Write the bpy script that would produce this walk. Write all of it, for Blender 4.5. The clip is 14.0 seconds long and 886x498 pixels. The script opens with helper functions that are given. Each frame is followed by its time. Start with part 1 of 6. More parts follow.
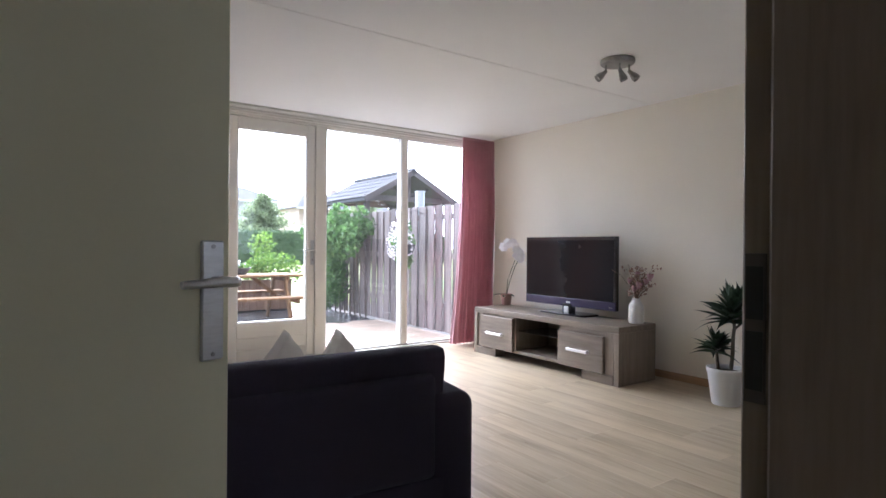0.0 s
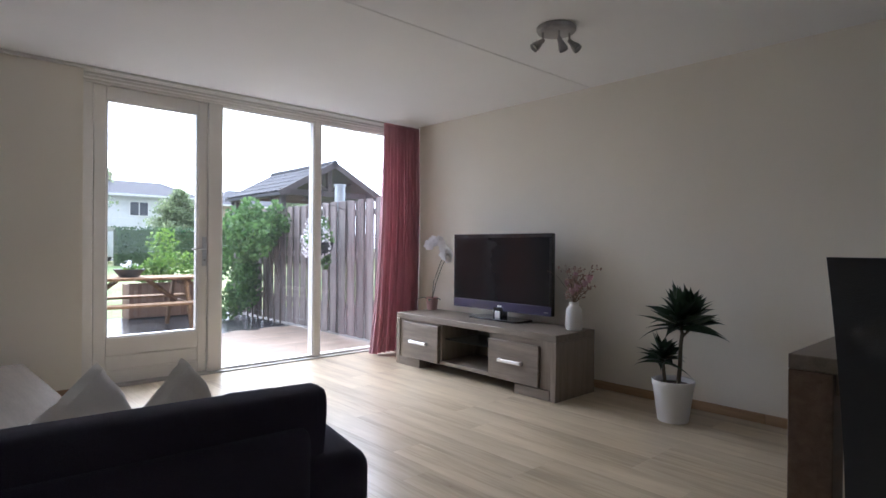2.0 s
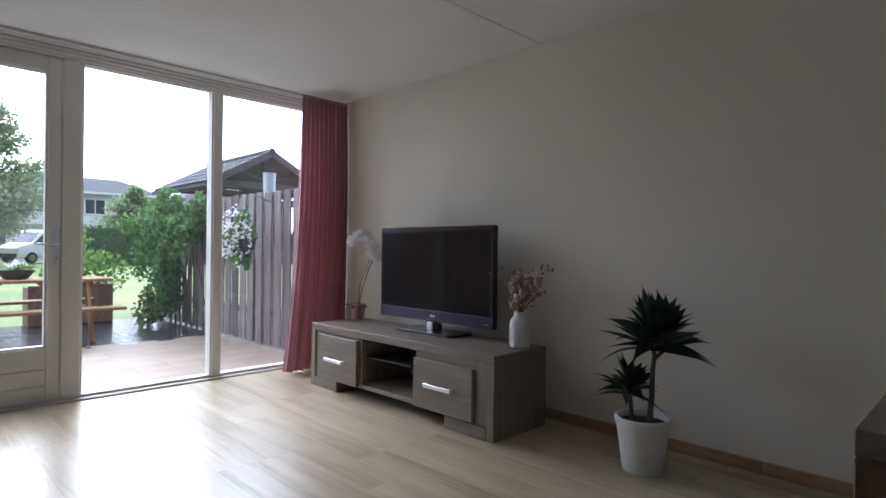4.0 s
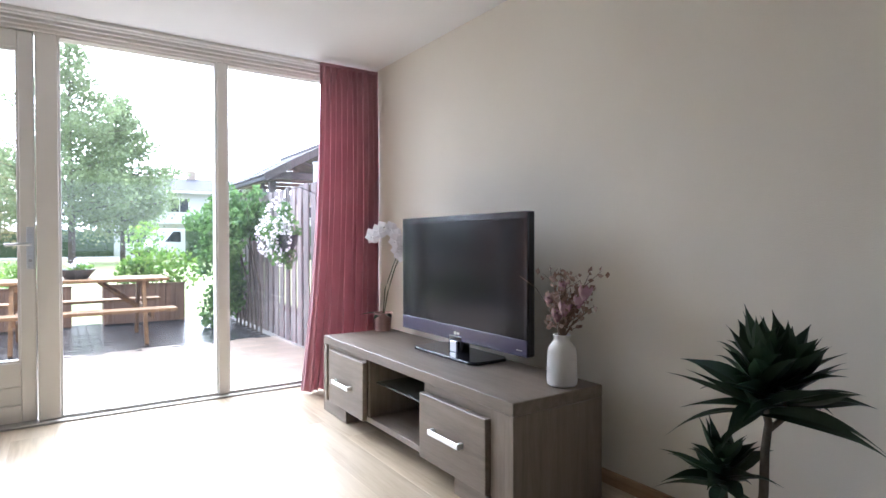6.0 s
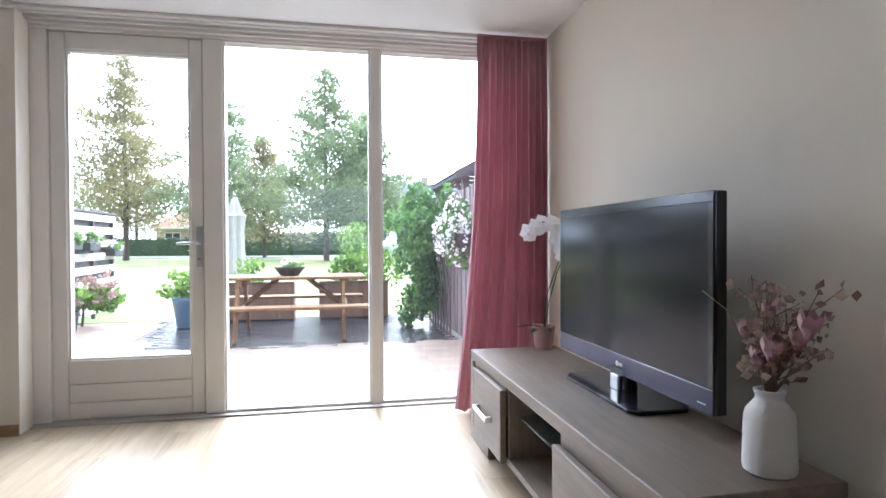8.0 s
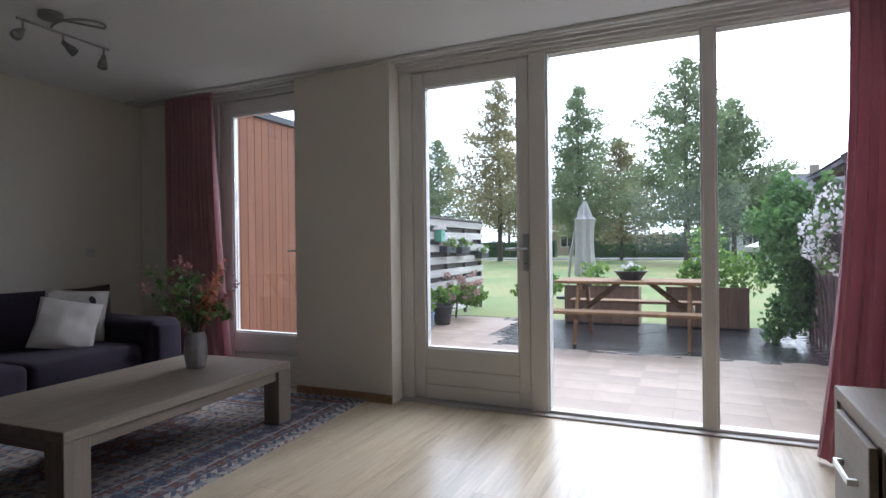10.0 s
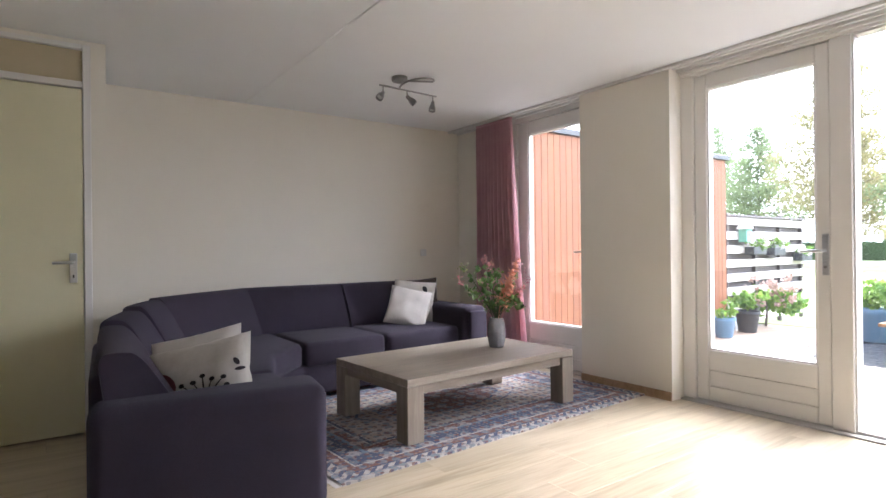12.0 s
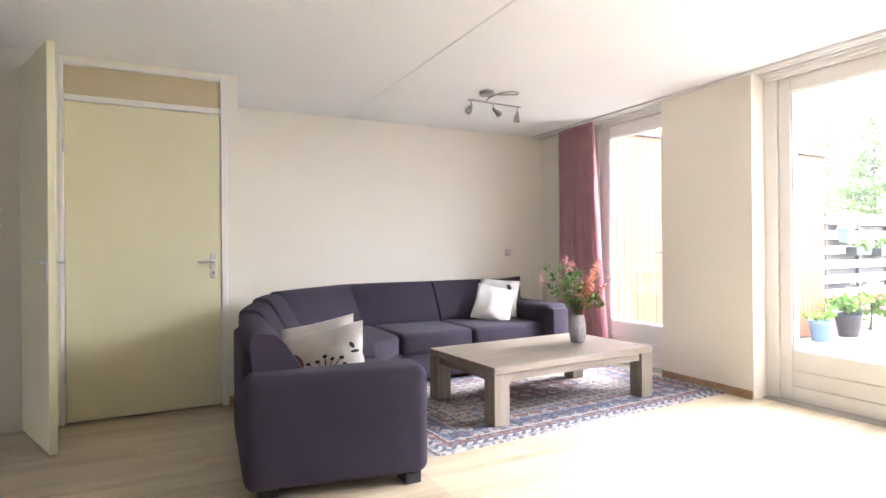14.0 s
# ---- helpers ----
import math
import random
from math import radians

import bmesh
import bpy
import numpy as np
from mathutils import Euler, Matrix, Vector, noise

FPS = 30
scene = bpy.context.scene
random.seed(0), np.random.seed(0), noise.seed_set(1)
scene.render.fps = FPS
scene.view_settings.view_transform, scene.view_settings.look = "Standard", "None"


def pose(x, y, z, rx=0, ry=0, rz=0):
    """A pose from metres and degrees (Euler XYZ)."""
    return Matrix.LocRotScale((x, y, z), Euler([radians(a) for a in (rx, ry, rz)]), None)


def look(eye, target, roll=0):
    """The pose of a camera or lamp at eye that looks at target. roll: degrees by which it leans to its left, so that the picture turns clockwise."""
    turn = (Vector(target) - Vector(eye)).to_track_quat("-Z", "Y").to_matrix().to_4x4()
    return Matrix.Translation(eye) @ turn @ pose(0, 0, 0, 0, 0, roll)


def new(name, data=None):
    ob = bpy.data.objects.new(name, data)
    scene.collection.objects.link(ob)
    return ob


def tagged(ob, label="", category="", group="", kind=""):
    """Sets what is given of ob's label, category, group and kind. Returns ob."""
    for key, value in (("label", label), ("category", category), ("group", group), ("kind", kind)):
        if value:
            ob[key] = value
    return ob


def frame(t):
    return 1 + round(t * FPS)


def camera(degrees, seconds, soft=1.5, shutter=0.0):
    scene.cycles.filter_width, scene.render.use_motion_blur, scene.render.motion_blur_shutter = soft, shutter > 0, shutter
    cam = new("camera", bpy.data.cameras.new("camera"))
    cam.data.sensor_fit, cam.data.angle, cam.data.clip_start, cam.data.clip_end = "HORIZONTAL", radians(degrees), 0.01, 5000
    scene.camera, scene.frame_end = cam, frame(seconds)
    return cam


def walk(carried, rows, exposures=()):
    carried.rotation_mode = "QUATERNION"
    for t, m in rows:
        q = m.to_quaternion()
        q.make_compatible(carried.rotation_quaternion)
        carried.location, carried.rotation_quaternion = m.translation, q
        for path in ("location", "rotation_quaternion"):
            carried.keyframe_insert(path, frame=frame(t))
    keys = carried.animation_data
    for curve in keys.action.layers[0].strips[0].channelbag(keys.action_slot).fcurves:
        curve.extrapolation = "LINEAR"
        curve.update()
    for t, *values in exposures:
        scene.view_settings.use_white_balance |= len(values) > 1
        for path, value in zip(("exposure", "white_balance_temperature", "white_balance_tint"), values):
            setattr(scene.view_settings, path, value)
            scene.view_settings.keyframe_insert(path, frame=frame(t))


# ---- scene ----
cam = camera(76.6, 14.0)
PATH = [
    (0, (0.233, 0.321, 1.115), (1.394, 1.95, 1.108), 0.5),
    (0.5, (0.305, 0.413, 1.108), (1.499, 2.018, 1.099), 0.5),
    (1, (0.432, 0.512, 1.114), (1.678, 2.077, 1.105), 0.5),
    (1.5, (0.559, 0.628, 1.097), (1.856, 2.151, 1.096), 0.5),
    (2, (0.709, 0.763, 1.105), (2.058, 2.239, 1.098), 0.5),
    (2.5, (0.906, 0.891, 1.084), (2.305, 2.32, 1.083), 0.6),
    (3, (1.12, 0.998, 1.074), (2.542, 2.405, 1.076), 0.5),
    (3.5, (1.358, 1.11, 1.07), (2.78, 2.517, 1.072), 0.4),
    (3.7, (1.458, 1.143, 1.069), (2.879, 2.551, 1.069), 0.5),
    (5.8, (2.532, 1.51, 1.092), (3.71, 3.126, 1.068), 0.2),
    (6, (2.617, 1.578, 1.088), (3.734, 3.237, 1.059), -0.1),
    (6.5, (2.828, 1.727, 1.065), (3.811, 3.468, 1.046), 0.1),
    (7, (3.003, 1.863, 1.062), (3.857, 3.671, 1.042), -0.1),
    (7.2, (3.05, 1.91, 1.067), (3.841, 3.746, 1.044), -0.1),
    (9.3, (3.447, 2.109, 1.082), (2.99, 4.056, 1.062), -0.6),
    (9.5, (3.446, 2.134, 1.085), (2.883, 4.053, 1.067), -0.6),
    (10, (3.469, 2.136, 1.095), (2.642, 3.957, 1.085), -0.7),
    (10.5, (3.511, 2.094, 1.074), (2.404, 3.759, 1.082), -0.6),
    (11, (3.555, 1.976, 1.092), (2.185, 3.434, 1.097), -0.6),
    (11.5, (3.709, 1.925, 1.097), (2.172, 3.204, 1.101), -0.7),
    (12, (3.853, 1.873, 1.102), (2.225, 3.034, 1.105), -0.6),
    (12.5, (3.964, 1.79, 1.116), (2.279, 2.867, 1.118), -0.6),
    (13, (4.044, 1.689, 1.127), (2.33, 2.721, 1.126), -0.6),
    (13.5, (4.092, 1.664, 1.125), (2.348, 2.643, 1.122), -0.5),
    (14, (4.146, 1.656, 1.121), (2.365, 2.567, 1.121), -0.5),
]
EXPOSURES = [(0, 1.66, 5330, 15), (1.0, 1.5, 5330, 15), (2.0, 1.04, 5280, 14), (3.0, 0.58, 5220, 13), (3.7, 0.47, 5200, 12), (5.8, 1.66, 5280, 13), (6.5, 1.92, 5280, 13), (7.2, 2.14, 5230, 13), (9.3, 0.2, 5280, 12), (10.0, 0.2, 5280, 12), (10.5, 0.85, 5330, 12), (11.5, 1.76, 5530, 13), (12.5, 2.28, 5580, 14), (14, 3.14, 5640, 14)]
walk(cam, [(t, look(eye, target, roll)) for t, eye, target, roll in PATH], EXPOSURES)

# ---- world and light ----
SUN_EL, SUN_AZ = radians(38), radians(8)
world = bpy.data.worlds.new("sky")
scene.world = world
world.use_nodes = True
wn = world.node_tree.nodes
wl = world.node_tree.links
sky = wn.new("ShaderNodeTexSky")
sky.sky_type = 'NISHITA'
sky.sun_disc = False
sky.sun_elevation, sky.sun_rotation = SUN_EL, SUN_AZ
sky.air_density, sky.dust_density, sky.ozone_density = 1.0, 6.0, 0.6
# overcast: the clear sky's colour is mostly washed out by an even white cloud layer
cloud = wn.new("ShaderNodeMix")
cloud.data_type = 'RGBA'
cloud.inputs[0].default_value = 0.82
cloud.inputs[7].default_value = (9.3, 9.6, 10.0, 1)
wl.new(sky.outputs[0], cloud.inputs[6])
# the veiled sun brightens the cloud over a wide part of the sky around it
gen = wn.new("ShaderNodeTexCoord")
dot = wn.new("ShaderNodeVectorMath")
dot.operation = 'DOT_PRODUCT'
dot.inputs[1].default_value = (math.sin(SUN_AZ) * math.cos(SUN_EL), math.cos(SUN_AZ) * math.cos(SUN_EL), math.sin(SUN_EL))
wl.new(gen.outputs["Generated"], dot.inputs[0])
glow = wn.new("ShaderNodeMapRange")
glow.interpolation_type = 'SMOOTHSTEP'
glow.inputs[1].default_value, glow.inputs[2].default_value = -0.5, 1.0
glow.inputs[3].default_value, glow.inputs[4].default_value = 0.45, 2.6
wl.new(dot.outputs["Value"], glow.inputs[0])
veil = wn.new("ShaderNodeVectorMath")
veil.operation = 'SCALE'
wl.new(cloud.outputs[2], veil.inputs[0])
wl.new(glow.outputs[0], veil.inputs["Scale"])
wl.new(veil.outputs[0], wn["Background"].inputs[0])
wn["Background"].inputs[1].default_value = 0.15
sun_data = bpy.data.lights.new("sun", 'SUN')
sun_data.energy, sun_data.angle, sun_data.color = 1.5, radians(35), (1.0, 0.96, 0.9)
sun = new("sun", sun_data)
sun_way = Vector((math.sin(SUN_AZ) * math.cos(SUN_EL), math.cos(SUN_AZ) * math.cos(SUN_EL), math.sin(SUN_EL)))
sun.matrix_world = look(sun_way * 60, (0, 0, 0))


# ---- materials ----
def nodes_of(m):
    return m.node_tree.nodes, m.node_tree.links


def surf(name, c1, c2, scale=6.0, rough=0.6, rough2=None, bump=0.0, bump_scale=80.0, metal=0.0, stretch=(1, 1, 1), detail=6.0,
         vary=0.0, speck=0.0, spec=0.5, coat=0.0, sheen=0.0, transl=0.0):
    """Two-tone surface: large stains and fine grain in the colour and the gloss, with fine relief."""
    m = bpy.data.materials.new(name)
    m.use_nodes = True
    n, l = nodes_of(m)
    b = n["Principled BSDF"]
    co = n.new("ShaderNodeTexCoord")
    mp = n.new("ShaderNodeMapping")
    mp.inputs["Scale"].default_value = stretch
    l.new(co.outputs["Object"], mp.inputs[0])
    big = n.new("ShaderNodeTexNoise")
    big.inputs["Scale"].default_value, big.inputs["Detail"].default_value, big.inputs["Roughness"].default_value = scale, detail, 0.6
    l.new(mp.outputs[0], big.inputs["Vector"])
    fine = n.new("ShaderNodeTexNoise")
    fine.inputs["Scale"].default_value, fine.inputs["Detail"].default_value = bump_scale, 4.0
    l.new(mp.outputs[0], fine.inputs["Vector"])
    ramp = n.new("ShaderNodeValToRGB")
    ramp.color_ramp.elements[0].position, ramp.color_ramp.elements[1].position = 0.3, 0.7
    ramp.color_ramp.elements[0].color, ramp.color_ramp.elements[1].color = (*c1, 1), (*c2, 1)
    l.new(big.outputs[0], ramp.inputs[0])
    colour = ramp.outputs[0]
    if speck:
        sp = n.new("ShaderNodeMix")
        sp.data_type, sp.blend_type = 'RGBA', 'MULTIPLY'
        sp.inputs[0].default_value = speck
        r2 = n.new("ShaderNodeValToRGB")
        r2.color_ramp.elements[0].position, r2.color_ramp.elements[1].position = 0.35, 0.65
        r2.color_ramp.elements[0].color = (0.45, 0.45, 0.45, 1)
        l.new(fine.outputs[0], r2.inputs[0])
        l.new(colour, sp.inputs[6])
        l.new(r2.outputs[0], sp.inputs[7])
        colour = sp.outputs[2]
    if vary:
        oi = n.new("ShaderNodeObjectInfo")
        mr = n.new("ShaderNodeMapRange")
        mr.inputs[3].default_value, mr.inputs[4].default_value = 1 - vary, 1 + vary
        l.new(oi.outputs["Random"], mr.inputs[0])
        hs = n.new("ShaderNodeHueSaturation")
        l.new(mr.outputs[0], hs.inputs["Value"])
        l.new(colour, hs.inputs["Color"])
        colour = hs.outputs[0]
    l.new(colour, b.inputs["Base Color"])
    rr = n.new("ShaderNodeMapRange")
    rr.inputs[3].default_value, rr.inputs[4].default_value = rough, rough if rough2 is None else rough2
    l.new(big.outputs[0], rr.inputs[0])
    l.new(rr.outputs[0], b.inputs["Roughness"])
    b.inputs["Metallic"].default_value = metal
    b.inputs["Specular IOR Level"].default_value = spec
    b.inputs["Coat Weight"].default_value = coat
    b.inputs["Sheen Weight"].default_value = sheen
    if bump:
        bp = n.new("ShaderNodeBump")
        bp.inputs["Strength"].default_value, bp.inputs["Distance"].default_value = bump, 0.004
        l.new(fine.outputs[0], bp.inputs["Height"])
        l.new(bp.outputs[0], b.inputs["Normal"])
    if transl:
        tr = n.new("ShaderNodeBsdfTranslucent")
        mx = n.new("ShaderNodeMixShader")
        mx.inputs[0].default_value = transl
        l.new(colour, tr.inputs[0])
        l.new(b.outputs[0], mx.inputs[1])
        l.new(tr.outputs[0], mx.inputs[2])
        l.new(mx.outputs[0], n["Material Output"].inputs[0])
    return m


def wood(name, c1, c2, c3, along, rough=0.45, ring=22.0, vary=0.12, bump=0.15, coat=0.0, rough_var=0.1):
    """Timber with grain lines that run along one axis ('x', 'y' or 'z')."""
    m = bpy.data.materials.new(name)
    m.use_nodes = True
    n, l = nodes_of(m)
    b = n["Principled BSDF"]
    co = n.new("ShaderNodeTexCoord")
    oi = n.new("ShaderNodeObjectInfo")
    off = n.new("ShaderNodeVectorMath")
    off.operation = 'MULTIPLY_ADD'
    off.inputs[1].default_value = (7.3, 5.1, 3.7)
    l.new(oi.outputs["Random"], off.inputs[0])
    l.new(co.outputs["Object"], off.inputs[2])
    mp = n.new("ShaderNodeMapping")
    s = {"x": (0.07, 1, 1), "y": (1, 0.07, 1), "z": (1, 1, 0.07)}[along]
    mp.inputs["Scale"].default_value = s
    l.new(off.outputs[0], mp.inputs[0])
    g = n.new("ShaderNodeTexNoise")
    g.inputs["Scale"].default_value, g.inputs["Detail"].default_value, g.inputs["Distortion"].default_value = ring, 8.0, 0.6
    l.new(mp.outputs[0], g.inputs["Vector"])
    fine = n.new("ShaderNodeTexNoise")
    fine.inputs["Scale"].default_value, fine.inputs["Detail"].default_value = ring * 9, 3.0
    l.new(mp.outputs[0], fine.inputs["Vector"])
    cloudy = n.new("ShaderNodeTexNoise")
    cloudy.inputs["Scale"].default_value = 2.2
    l.new(off.outputs[0], cloudy.inputs["Vector"])
    ramp = n.new("ShaderNodeValToRGB")
    e = ramp.color_ramp.elements
    e[0].position, e[0].color = 0.3, (*c1, 1)
    e[1].position, e[1].color = 0.72, (*c3, 1)
    mid = e.new(0.5)
    mid.color = (*c2, 1)
    mixf = n.new("ShaderNodeMath")
    mixf.operation = 'MULTIPLY_ADD'
    mixf.inputs[1].default_value = 0.35
    l.new(fine.outputs[0], mixf.inputs[0])
    sub = n.new("ShaderNodeMath")
    sub.operation = 'MULTIPLY_ADD'
    sub.inputs[1].default_value, sub.inputs[2].default_value = 0.9, -0.13
    l.new(g.outputs[0], sub.inputs[0])
    l.new(sub.outputs[0], mixf.inputs[2])
    l.new(mixf.outputs[0], ramp.inputs[0])
    mr = n.new("ShaderNodeMapRange")
    mr.inputs[3].default_value, mr.inputs[4].default_value = 1 - vary, 1 + vary
    l.new(oi.outputs["Random"], mr.inputs[0])
    mc = n.new("ShaderNodeMapRange")
    mc.inputs[3].default_value, mc.inputs[4].default_value = 0.88, 1.12
    l.new(cloudy.outputs[0], mc.inputs[0])
    mul = n.new("ShaderNodeMath")
    mul.operation = 'MULTIPLY'
    l.new(mr.outputs[0], mul.inputs[0])
    l.new(mc.outputs[0], mul.inputs[1])
    hs = n.new("ShaderNodeHueSaturation")
    l.new(mul.outputs[0], hs.inputs["Value"])
    l.new(ramp.outputs[0], hs.inputs["Color"])
    l.new(hs.outputs[0], b.inputs["Base Color"])
    rr = n.new("ShaderNodeMapRange")
    rr.inputs[3].default_value, rr.inputs[4].default_value = rough - rough_var, rough + rough_var
    l.new(g.outputs[0], rr.inputs[0])
    l.new(rr.outputs[0], b.inputs["Roughness"])
    b.inputs["Coat Weight"].default_value = coat
    b.inputs["Coat Roughness"].default_value = 0.2
    bp = n.new("ShaderNodeBump")
    bp.inputs["Strength"].default_value, bp.inputs["Distance"].default_value = bump, 0.002
    l.new(fine.outputs[0], bp.inputs["Height"])
    l.new(bp.outputs[0], b.inputs["Normal"])
    return m


def glass(name, tint=(1, 1, 1), rough=0.0, haze_mix=0.0):
    """Clear glass; an optional white translucent share puts glare haze into the pane."""
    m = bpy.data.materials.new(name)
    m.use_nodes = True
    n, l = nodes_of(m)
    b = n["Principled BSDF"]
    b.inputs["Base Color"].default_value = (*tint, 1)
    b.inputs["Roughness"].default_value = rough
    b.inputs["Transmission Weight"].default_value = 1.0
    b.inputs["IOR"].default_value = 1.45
    if haze_mix:
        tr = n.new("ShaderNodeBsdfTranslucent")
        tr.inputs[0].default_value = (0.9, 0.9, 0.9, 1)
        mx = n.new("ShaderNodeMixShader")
        mx.inputs[0].default_value = haze_mix
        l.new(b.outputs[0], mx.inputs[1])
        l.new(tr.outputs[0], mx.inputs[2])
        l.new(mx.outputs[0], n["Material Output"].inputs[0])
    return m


def leafy(name, c1, c2, rough=0.55, transl=0.3):
    """Foliage: each leaf has its own tone; some light passes through."""
    m = bpy.data.materials.new(name)
    m.use_nodes = True
    n, l = nodes_of(m)
    b = n["Principled BSDF"]
    ge = n.new("ShaderNodeNewGeometry")
    ramp = n.new("ShaderNodeValToRGB")
    ramp.color_ramp.elements[0].color, ramp.color_ramp.elements[1].color = (*c1, 1), (*c2, 1)
    l.new(ge.outputs["Random Per Island"], ramp.inputs[0])
    l.new(ramp.outputs[0], b.inputs["Base Color"])
    b.inputs["Roughness"].default_value = rough
    tr = n.new("ShaderNodeBsdfTranslucent")
    l.new(ramp.outputs[0], tr.inputs[0])
    mx = n.new("ShaderNodeMixShader")
    mx.inputs[0].default_value = transl
    l.new(b.outputs[0], mx.inputs[1])
    l.new(tr.outputs[0], mx.inputs[2])
    l.new(mx.outputs[0], n["Material Output"].inputs[0])
    return m


M_WALL = surf("wall_paint", (0.80, 0.750, 0.645), (0.83, 0.780, 0.675), 1.3, 0.85, 0.9, 0.35, 260, spec=0.25)
M_CEIL = surf("ceiling_paint", (0.85, 0.845, 0.83), (0.88, 0.875, 0.86), 1.1, 0.9, 0.95, 0.6, 180, spec=0.2)
M_FRAME = surf("frame_paint", (0.76, 0.73, 0.68), (0.81, 0.78, 0.73), 2.5, 0.38, 0.5, 0.06, 60)
M_DOOR = surf("cream_door_paint", (0.70, 0.65, 0.43), (0.74, 0.69, 0.47), 1.4, 0.42, 0.52, 0.08, 90)
# strike plate steel, with the dimness of the doorway put into its dark colour
M_DKSTEEL = surf("darkened_steel", (0.09, 0.08, 0.07), (0.13, 0.115, 0.10), 20.0, 0.45, 0.6, 0.05, 200, metal=0.7)
M_JAMB = wood("brown_stained_jamb", (0.20, 0.15, 0.11), (0.26, 0.20, 0.15), (0.31, 0.245, 0.19), "z", 0.5, 18, 0.05, 0.1)
M_TRANSOM = surf("transom_panel_paint", (0.55, 0.46, 0.29), (0.60, 0.51, 0.33), 1.6, 0.5, 0.6, 0.08, 90)
M_FLOOR = wood("laminate_oak", (0.325, 0.250, 0.158), (0.485, 0.398, 0.272), (0.585, 0.492, 0.358), "y", 0.31, 7, 0.07, 0.05, coat=0.15, rough_var=0.08)
M_SKIRT = wood("oak_skirting", (0.30, 0.19, 0.10), (0.38, 0.25, 0.14), (0.45, 0.31, 0.18), "y", 0.45)
M_OAK = wood("grey_brown_oak", (0.175, 0.140, 0.106), (0.222, 0.181, 0.140), (0.27, 0.225, 0.18), "y", 0.48, 26, 0.05, 0.25)
M_OAKX = wood("grey_brown_oak_cross", (0.175, 0.140, 0.106), (0.222, 0.181, 0.140), (0.27, 0.225, 0.18), "x", 0.48, 26, 0.05, 0.25)
M_OAKZ = wood("grey_brown_oak_upright", (0.175, 0.140, 0.106), (0.222, 0.181, 0.140), (0.27, 0.225, 0.18), "z", 0.48, 26, 0.05, 0.25)
M_DARKOAK = wood("dark_brown_oak", (0.10, 0.062, 0.04), (0.14, 0.09, 0.06), (0.18, 0.12, 0.08), "x", 0.5, 26, 0.05, 0.2)
M_SOFA = surf("dark_purple_fabric", (0.038, 0.030, 0.046), (0.056, 0.044, 0.066), 1.6, 0.92, 0.98, 0.8, 520, speck=0.5, spec=0.12, sheen=0.06)
M_CHAIR = surf("charcoal_leather", (0.018, 0.018, 0.022), (0.028, 0.027, 0.031), 4.0, 0.42, 0.55, 0.35, 240)
M_CURTAIN = surf("rose_curtain_cloth", (0.59, 0.325, 0.355), (0.67, 0.395, 0.425), 4.0, 0.85, 0.92, 0.3, 420, speck=0.2, sheen=0.2, transl=0.35)
M_STEEL = surf("brushed_steel", (0.55, 0.55, 0.55), (0.66, 0.66, 0.66), 30.0, 0.26, 0.36, 0.05, 300, metal=1.0, stretch=(1, 1, 6))
M_NICKEL = surf("satin_nickel", (0.34, 0.33, 0.32), (0.42, 0.41, 0.40), 20.0, 0.32, 0.42, 0.05, 200, metal=1.0)
M_ALU = surf("aluminium_handle", (0.72, 0.72, 0.72), (0.80, 0.80, 0.80), 30.0, 0.3, 0.38, 0.03, 300, metal=0.9)
M_SCREEN = surf("tv_screen", (0.006, 0.006, 0.008), (0.009, 0.009, 0.011), 0.5, 0.12, 0.16, 0, 10, spec=0.22)
M_BEZEL = surf("tv_bezel_gloss", (0.010, 0.010, 0.013), (0.014, 0.013, 0.017), 2.0, 0.12, 0.18, 0, 10)
M_CHIN = surf("tv_purple_gloss", (0.040, 0.034, 0.070), (0.055, 0.047, 0.09), 2.0, 0.16, 0.22, 0, 10)
M_BLACK = surf("black_plastic", (0.012, 0.012, 0.013), (0.02, 0.02, 0.02), 8.0, 0.35, 0.5, 0.05, 120)
M_WHITEPOT = surf("white_glazed_pot", (0.74, 0.74, 0.73), (0.80, 0.80, 0.79), 3.0, 0.25, 0.35, 0.03, 40)
M_VASE = surf("white_matt_ceramic", (0.72, 0.70, 0.67), (0.78, 0.76, 0.73), 6.0, 0.55, 0.65, 0.15, 120)
M_PINKPOT = surf("rose_ceramic", (0.50, 0.30, 0.26), (0.56, 0.35, 0.31), 6.0, 0.45, 0.55, 0.15, 90)
M_SOIL = surf("potting_soil", (0.03, 0.02, 0.013), (0.07, 0.045, 0.03), 40.0, 0.95, 0.98, 0.9, 90)
M_DRAC = leafy("dracaena_leaf", (0.012, 0.028, 0.014), (0.03, 0.06, 0.028), 0.35, 0.12)
M_STEMBROWN = surf("woody_stem", (0.10, 0.085, 0.06), (0.16, 0.135, 0.10), 30.0, 0.8, 0.9, 0.5, 120)
M_STEMGREEN = surf("green_stem", (0.05, 0.075, 0.03), (0.085, 0.11, 0.05), 30.0, 0.5, 0.6, 0.2, 120)
M_ORCHID = leafy("white_petals", (0.86, 0.85, 0.85), (0.90, 0.89, 0.89), 0.6, 0.7)
M_TWIG = surf("dried_twig", (0.14, 0.09, 0.06), (0.22, 0.15, 0.10), 40.0, 0.85, 0.9, 0.4, 160)
M_MAGNOLIA = leafy("pink_magnolia", (0.42, 0.20, 0.26), (0.62, 0.44, 0.44), 0.6, 0.3)
M_DRYLEAF = leafy("dried_leaves", (0.25, 0.15, 0.11), (0.46, 0.34, 0.27), 0.8, 0.25)
M_CUSHW = surf("cream_cushion_cloth", (0.60, 0.56, 0.52), (0.68, 0.64, 0.60), 5.0, 0.9, 0.95, 0.4, 420, speck=0.15)
